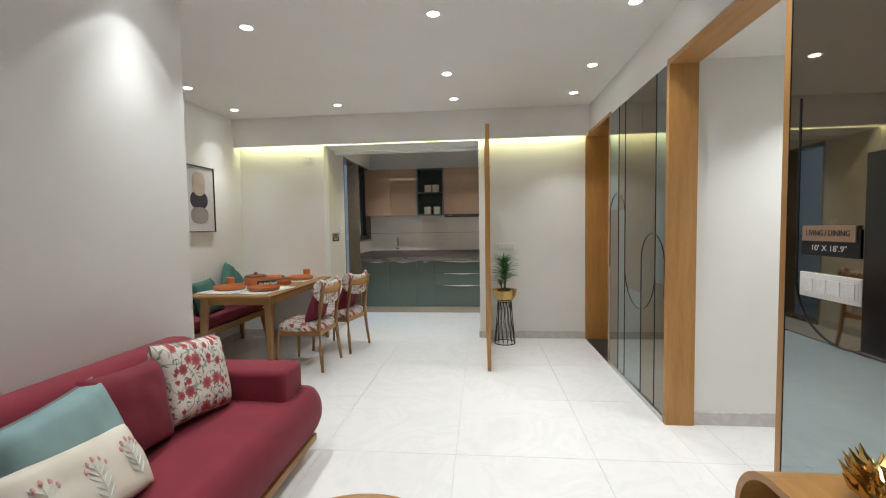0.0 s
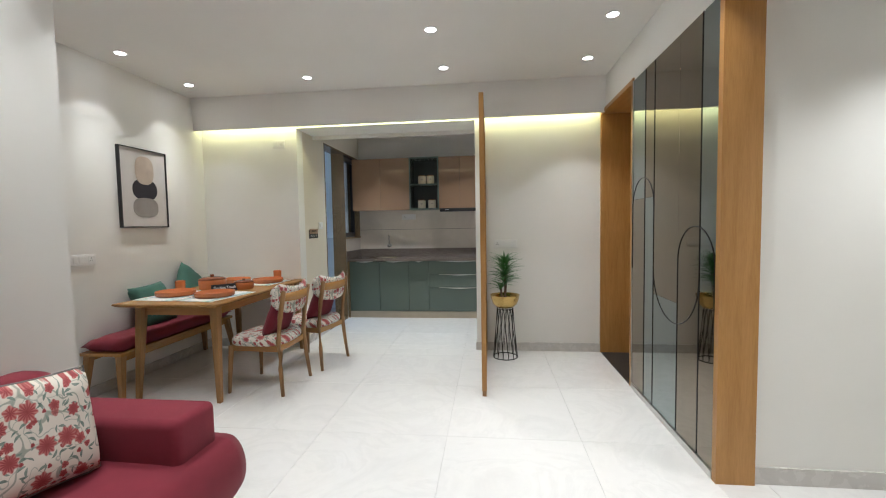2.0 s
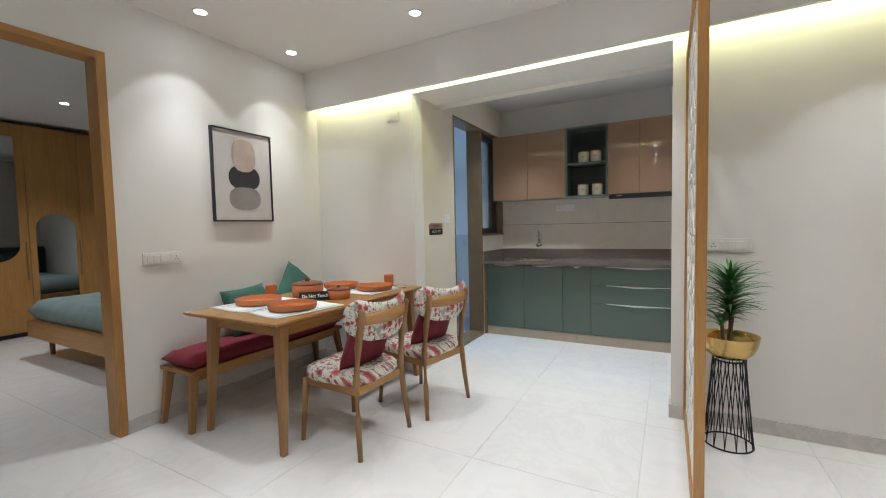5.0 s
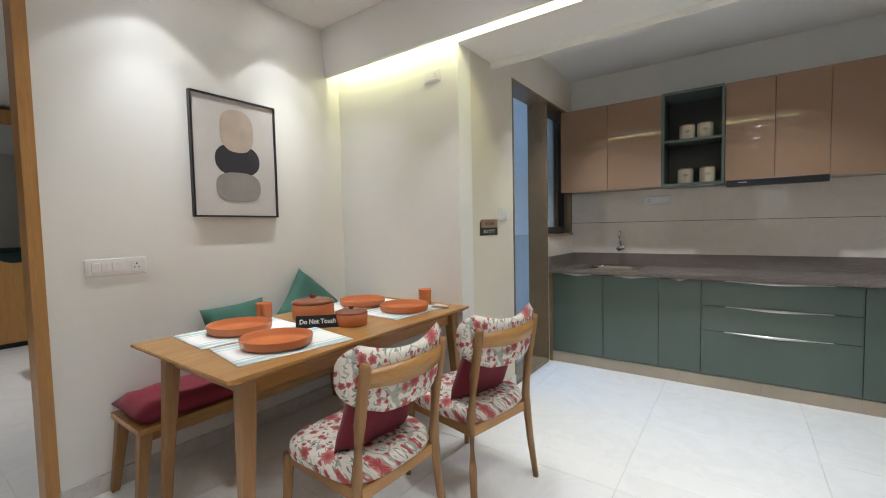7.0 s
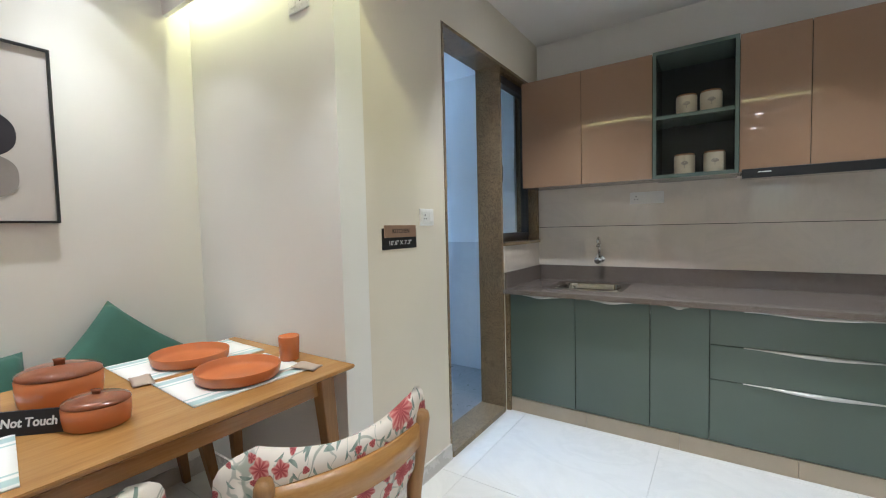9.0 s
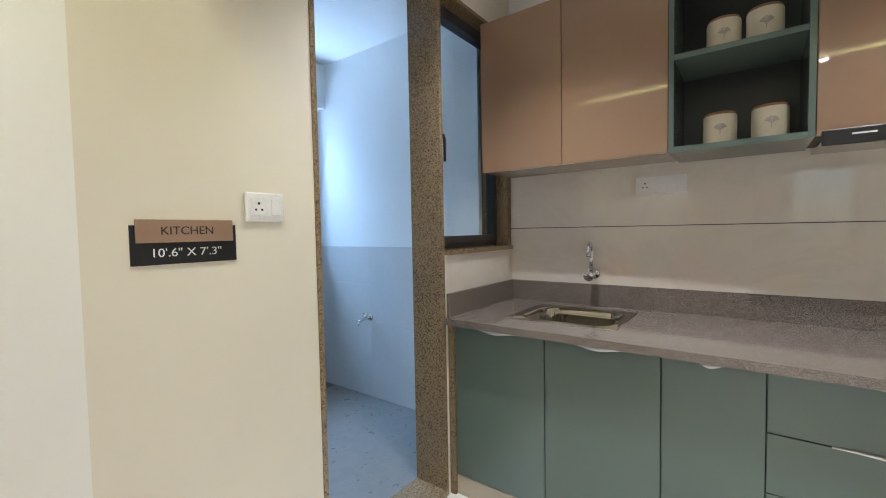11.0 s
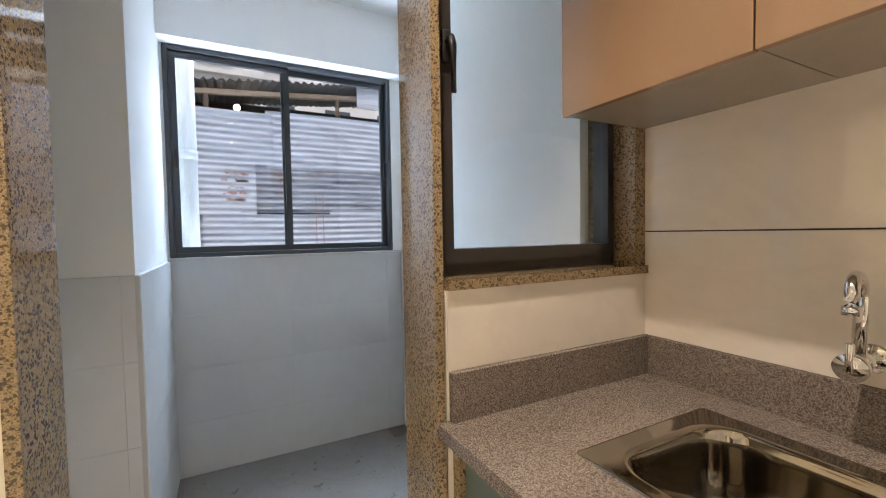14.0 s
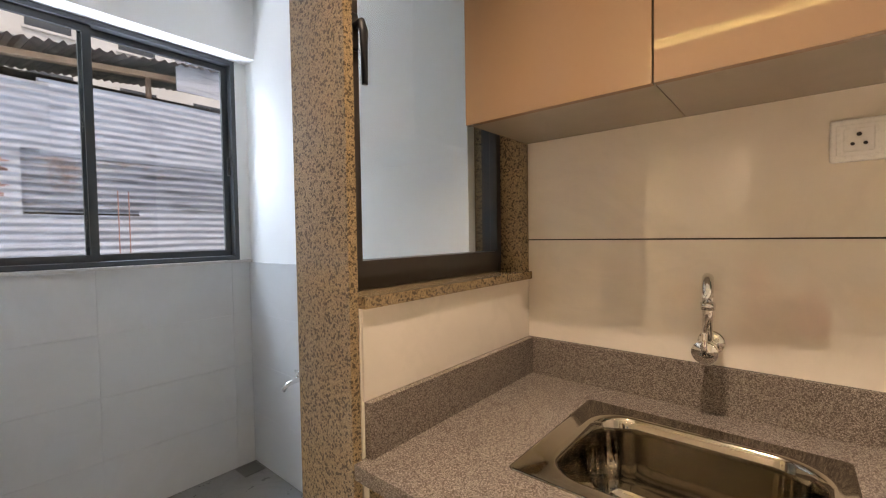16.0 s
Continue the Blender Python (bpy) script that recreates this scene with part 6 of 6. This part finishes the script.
lettering(bsign, "Do Not Sit", 0.028, pose(-4.42, 4.295, 0.632, 12, 0, 18) @ pose(0, -0.003, 0.028, 90, 0, 0), M_TEXT, width=0.16)

WX = -7.22
ward = thing("wardrobe", "oak veneer wardrobe with arched mirrors", "wardrobe", "", (-7.4, 3.6, 0))
part("body", boxed(-7.595, WX - 0.02, 1.3, 5.35, 0.06, 2.77), M_OAK, ward)
part("plinth", boxed(-7.595, WX - 0.05, 1.3, 5.35, 0.0, 0.06), M_BLACK, ward)
edges = [1.30, 1.98, 2.66, 3.32, 3.94, 4.56, 5.12, 5.35]
for a, b in zip(edges, edges[1:]):
    d = part("door", boxed(WX - 0.019, WX, a + 0.002, b - 0.002, 0.07, 2.765, bevel=0.002), M_OAK, ward)
    if b - a > 0.3:
        w = min(0.44, b - a - 0.14)
        c = (a + b) / 2
        bm = bmesh.new()
        if edges.index(a) % 2:
            prism(bm, [(c - w / 2, 0.42), (c + w / 2, 0.42)] + arc(c, 1.62 - w / 2, w / 2, 0, 180, 18), "x", WX + 0.0005, WX + 0.006)
        else:
            prism(bm, [(c + w / 2, 2.60), (c - w / 2, 2.60)] + arc(c, 1.0 + w / 2, w / 2, 180, 360, 18), "x", WX + 0.0005, WX + 0.006)
        part("arched_mirror", bm, M_MIRROR, d, "arched mirror")
        bm = bmesh.new()
        cone(bm, (WX + 0.025, b - 0.035, 0.75), (WX + 0.025, b - 0.035, 1.25), 0.012, 0.012, 12)
        part("handle", bm, M_TEAK, d, "round wooden bar handle")
shelf = thing("corner_shelf", "oak open shelf unit at the end of the wardrobe", "shelf", "", (-7.4, 5.55, 0))
part("back_panel", boxed(-7.595, -7.575, 5.352, 5.755, 0.0, 2.5), M_OAK, shelf)
part("end_panel", boxed(-7.574, WX, 5.737, 5.755, 0.0, 2.5), M_OAK, shelf)
for z in (0.05, 0.45, 0.82, 1.20, 1.58, 1.96, 2.42):
    part("shelf_board", boxed(-7.574, WX, 5.352, 5.735, z, z + 0.025, bevel=0.002), M_OAK_Y, shelf)

# ---- utility window, kitchen window, outside ----
WY0, WY1, WZ0, WZ1, WXP = 6.312, 7.563, 1.222, 2.343, -3.575
win = thing("window_1", "dark grey aluminium sliding window with two panes", "window", "", (WXP, 6.93, WZ0), "structure")
F = 0.024
for r in ((WY0, WY0 + F, WZ0, WZ1), (WY1 - F, WY1, WZ0, WZ1), (WY0 + F, WY1 - F, WZ0, WZ0 + F), (WY0 + F, WY1 - F, WZ1 - F, WZ1)):
    part("frame", boxed(WXP - 0.06, WXP + 0.012, *r, bevel=0.003), M_FRAME_GREY, win)
mid_y = 6.915
for y0, y1, x in ((WY0 + F, mid_y + 0.022, WXP - 0.018), (mid_y - 0.022, WY1 - F, WXP - 0.046)):
    z0, z1 = WZ0 + F, WZ1 - F
    s = part("sash", boxes((x - 0.010, x + 0.010, y0, y0 + 0.032, z0, z1), (x - 0.010, x + 0.010, y1 - 0.032, y1, z0, z1), (x - 0.010, x + 0.010, y0 + 0.032, y1 - 0.032, z0, z0 + 0.032), (x - 0.010, x + 0.010, y0 + 0.032, y1 - 0.032, z1 - 0.032, z1)), M_FRAME_GREY, win)
    g = part("pane", boxed(x - 0.003, x + 0.003, y0 + 0.030, y1 - 0.030, z0 + 0.030, z1 - 0.030), M_GLASS, s, "clear glass")
    g.visible_shadow = False
for y in (WY0 + F + 0.018, WY1 - F - 0.018):
    part("latch", boxed(WXP - 0.006, WXP + 0.006, y - 0.008, y + 0.008, 1.70, 1.80, bevel=0.003), M_BLACK, win)
structure("window_sill_utility", boxes((-3.60, -3.535, 6.315, 7.62, 1.206, 1.221)), M_SKIRT, "grey stone window sill")

sw = thing("window_3", "white barred window in the end wall of the living room", "window", "", (0.525, SOUTH, 1.0), "structure")
for r in ((0.05, 0.09, 1.0, 2.42), (0.96, 1.0, 1.0, 2.42), (0.09, 0.96, 1.0, 1.04), (0.09, 0.96, 2.38, 2.42)):
    part("frame", boxed(r[0], r[1], SOUTH - 0.10, SOUTH - 0.05, r[2], r[3], bevel=0.003), M_PLATE, sw)
for k in range(1, 3):
    part("glazing_bar", boxed(0.09 + 0.29 * k - 0.012, 0.09 + 0.29 * k + 0.012, SOUTH - 0.09, SOUTH - 0.06, 1.04, 2.38), M_PLATE, sw)
    part("glazing_bar", boxed(0.09, 0.96, SOUTH - 0.088, SOUTH - 0.062, 1.04 + 0.4467 * k - 0.012, 1.04 + 0.4467 * k + 0.012), M_PLATE, sw)
g = part("pane", boxed(0.085, 0.965, SOUTH - 0.078, SOUTH - 0.072, 1.035, 2.385), M_GLASS, sw, "clear glass")
g.visible_shadow = False

kw = thing("window_2", "dark brown aluminium casement window over the worktop", "window", "", (-1.9, 7.35, 1.2), "structure")
kx0, kx1, ky0, ky1, kz0, kz1 = -1.935, -1.872, 7.0145, 7.667, 1.223, 2.462
for r in ((ky0, ky0 + 0.032, kz0, kz1), (ky1 - 0.018, ky1, kz0, kz1), (ky0 + 0.032, ky1 - 0.018, kz0, kz0 + 0.032), (ky0 + 0.032, ky1 - 0.018, kz1 - 0.032, kz1)):
    part("frame", boxed(kx0, kx1, *r, bevel=0.003), M_FRAME, kw)
sa = part("sash", boxes((kx0 + 0.012, kx1 + 0.010, ky0 + 0.030, ky0 + 0.066, kz0 + 0.030, kz1 - 0.030), (kx0 + 0.012, kx1 + 0.010, ky1 - 0.038, ky1 - 0.016, kz0 + 0.030, kz1 - 0.030),
          (kx0 + 0.012, kx1 + 0.010, ky0 + 0.066, ky1 - 0.038, kz0 + 0.030, kz0 + 0.066), (kx0 + 0.012, kx1 + 0.010, ky0 + 0.066, ky1 - 0.038, kz1 - 0.066, kz1 - 0.030)), M_FRAME, kw)
g = part("pane", boxed(-1.893, -1.887, ky0 + 0.063, ky1 - 0.035, kz0 + 0.063, kz1 - 0.063), M_GLASS, sa, "clear glass")
g.visible_shadow = False
bm = bmesh.new()
box(bm, kx1 + 0.012, kx1 + 0.022, ky0 + 0.036, ky0 + 0.060, 1.74, 1.82, bevel=0.004)
tube(bm, [(kx1 + 0.02, ky0 + 0.048, 1.79), (kx1 + 0.045, ky0 + 0.048, 1.79), (kx1 + 0.052, ky0 + 0.048, 1.77), (kx1 + 0.052, ky0 + 0.048, 1.66)], [0.008, 0.009, 0.009, 0.007], 10)
part("handle", bm, M_BLACK, sa, "black lever handle", smooth=True)

ut = thing("utility_tap", "chrome bib tap on the utility wall", "tap", "", (-2.96, 7.63, 0.66))
bm = bmesh.new()
cone(bm, (-2.96, 7.616, 0.655), (-2.96, 7.606, 0.655), 0.026, 0.022, 20)
tube(bm, [(-2.96, 7.61, 0.655), (-2.96, 7.54, 0.655), (-2.96, 7.50, 0.648), (-2.96, 7.475, 0.62)], [0.013, 0.013, 0.012, 0.010], 12)
part("spout", bm, M_CHROME, ut, smooth=True)
bm = bmesh.new()
cone(bm, (-2.96, 7.555, 0.665), (-2.96, 7.555, 0.69), 0.010, 0.010, 12)
tube(bm, [(-2.985, 7.555, 0.694), (-2.935, 7.555, 0.694)], 0.006, 8)
part("handle", bm, M_CHROME, ut, smooth=True)
dr = thing("floor_drain", "square steel floor drain in the corner", "drain", "", (-3.47, 7.53, UFZ))
part("grate", boxed(-3.54, -3.42, 7.49, 7.60, UFZ, UFZ + 0.004), plain("drain_steel", (0.16, 0.15, 0.14), 0.4, 0.6), dr)

# drain pipe outside the window
pipe = thing("drain_pipe", "white plastic rain pipe outside the window", "pipe", "", (-4.3, 6.365, -3.5))
bm = bmesh.new()
cone(bm, (-4.3, 6.365, -3.5), (-4.3, 6.365, 6.0), 0.055, 0.055, 24)
part("pipe", bm, M_PVC, pipe, smooth=True)
bm = bmesh.new()
cone(bm, (-4.3, 6.365, 1.86), (-4.3, 6.365, 1.92), 0.062, 0.062, 24)
part("collar", bm, M_PVC, pipe, smooth=True)


# patched shed of corrugated sheets
def corrugated(y0, y1, z0, z1, x, pitch=0.075, amp=0.014):
    """Ribs run level: the sheet waves along z."""
    bm = bmesh.new()
    n = max(8, int((z1 - z0) / pitch * 8))
    rows = []
    for s in (0, 1):
        for k in range(n + 1):
            z = z0 + (z1 - z0) * k / n
            dx = amp * math.sin(2 * math.pi * z / pitch)
            rows.append([bm.verts.new((x + dx - 0.0015 * s, y, z + 0.004 * math.sin(y * 3 + z))) for y in np.linspace(y0, y1, 8)])
    for s in (0, 1):
        for k in range(n):
            a, b = rows[s * (n + 1) + k], rows[s * (n + 1) + k + 1]
            for q in range(7):
                bm.faces.new((a[q], a[q + 1], b[q + 1], b[q]))
    return bm


SHX = -6.5
shed = thing("tin_shed", "shed patched from weathered corrugated metal sheets", "shed", "", (SHX - 1.5, 7.5, -3.5))
sheets = [(5.95, 7.13, 2.20, 2.82, 0.05, M_ZINC), (7.05, 9.2, 2.16, 2.86, 0.03, M_ZINC), (5.95, 6.92, 1.58, 2.21, 0.06, M_ZINC), (6.85, 9.2, 1.62, 2.26, 0.02, M_ZINC_DARK),
          (5.9, 6.5, 0.9, 1.62, 0.0, M_ZINC_DARK), (6.35, 7.9, 1.0, 1.60, 0.045, M_ZINC), (7.8, 9.2, 0.95, 1.66, 0.03, M_ZINC), (5.9, 7.5, -3.5, 1.02, 0.0, M_ZINC_DARK), (7.4, 9.2, -3.5, 1.0, 0.02, M_ZINC)]
for y0, y1, z0, z1, k, mat in sheets:
    part("sheet", corrugated(y0, y1, z0, z1, SHX + k, 0.075, 0.022 if mat == M_ZINC_DARK else 0.014), mat, shed, "weathered corrugated sheet", smooth=True)
M_RUST = plain("red_paint_smear", (0.36, 0.19, 0.165), 0.8, vary=0.3, scale=20)
smear_rng = random.Random(11)
smear = bmesh.new()
for k in range(46):
    row = smear_rng.randrange(5)
    y, z = 6.50 + 0.30 * smear_rng.betavariate(2.4, 1.3), 1.757 + 0.075 * row + smear_rng.uniform(-0.012, 0.012)
    box(smear, SHX + 0.0725, SHX + 0.0745, y, y + smear_rng.uniform(0.015, 0.07), z, z + smear_rng.uniform(0.006, 0.026))
part("paint_smear", smear, M_RUST, shed, "faded red paint smear")
for y in (7.46, 7.55):
    part("rusty_bar", boxed(SHX + 0.062, SHX + 0.072, y + 0.15, y + 0.158, 1.0, 1.85), M_RUST, shed, "rusty iron bar")
# unseen backing and floor, coloured near-black so the opening reads as shaded
part("inner_wall", boxed(SHX - 2.5, SHX - 2.4, 5.0, 9.9, -3.5, 3.60), M_SHED_SHADE, shed)
part("floor", boxed(SHX - 2.4, SHX - 0.05, 5.6, 9.5, 2.0, 2.1), M_SHED_SHADE, shed)
for y in (6.42, 7.95, 9.0):
    bm = bmesh.new()
    cone(bm, (SHX - 0.06, y, 2.0), (SHX - 0.06, y, 3.12), 0.03, 0.028, 12)
    part("post", bm, M_TIMBER, shed, "rusty post")
bulb = thing("shed_bulb", "lit round bulb hanging inside the shed", "light bulb", "", (SHX - 0.5, 6.76, 3.0))
bm = bmesh.new()
bmesh.ops.create_uvsphere(bm, u_segments=16, v_segments=10, radius=0.04)
part("globe", moved(bm, pose(SHX - 0.5, 6.76, 3.0)), glow("bulb_glow", (1.0, 0.97, 0.92), 12.0), bulb, smooth=True)
bm = bmesh.new()
cone(bm, (SHX - 0.5, 6.76, 3.035), (SHX - 0.5, 6.76, 3.24), 0.006, 0.006, 8)
part("cord", bm, M_BLACK, bulb)
part("eave_beam", boxed(SHX - 0.10, SHX - 0.02, -0.8, 2.9, 0, 0.06, bevel=0.006, m=Matrix.Translation((0, 6.26, 2.985)) @ Matrix.Rotation(radians(4.5), 4, "X")), plain("eave_timber", (0.36, 0.23, 0.16), 0.8, vary=0.2, scale=10), shed)
bm = bmesh.new()
nroof = 120
prev = None
for k in range(nroof + 1):
    y = 5.6 + 3.9 * k / nroof
    w = 0.022 * math.sin(2 * math.pi * y / 0.09)
    row = [bm.verts.new((SHX + 0.22, y, 3.07 + 0.10 * (y - 6.26) + w + 0.02 * noise.noise((y * 2, 0, 0)))), bm.verts.new((SHX - 2.6, y, 3.58 + 0.10 * (y - 6.26) + w))]
    if prev:
        bm.faces.new((prev[0], row[0], row[1], prev[1]))
    prev = row
part("roof", bm, plain("rusty_roof", (0.16, 0.13, 0.12), 0.8, 0.1, vary=0.5, scale=6), shed, "rusty corrugated roof")
part("side_board", boxed(SHX + 0.10, SHX + 0.12, 8.17, 8.9, 3.0, 3.42), M_ZINC, shed, "pale metal board")

# pale apartment block beyond the shed
far = thing("apartment_building", "pale apartment block with rows of windows", "building", "", (-26, 9, -3.5))
part("wall", boxed(-34, -26, -6, 26, -3.5, 14, bevel=0.05), M_FACADE, far)
for i in range(9):
    for j in range(4):
        y, z = -4 + 3.2 * i, 1.2 + 3.1 * j
        w = part("window", boxed(-26.02, -25.96, y, y + 1.5, z, z + 1.3), M_DARKGLASS, far)
        part("sill", boxed(-25.98, -25.85, y - 0.1, y + 1.6, z - 0.12, z - 0.02), M_FACADE, far)
for j in range(5):
    part("ledge", boxed(-26.0, -25.6, -6, 26, 0.55 + 3.1 * j, 0.75 + 3.1 * j), M_FACADE, far)
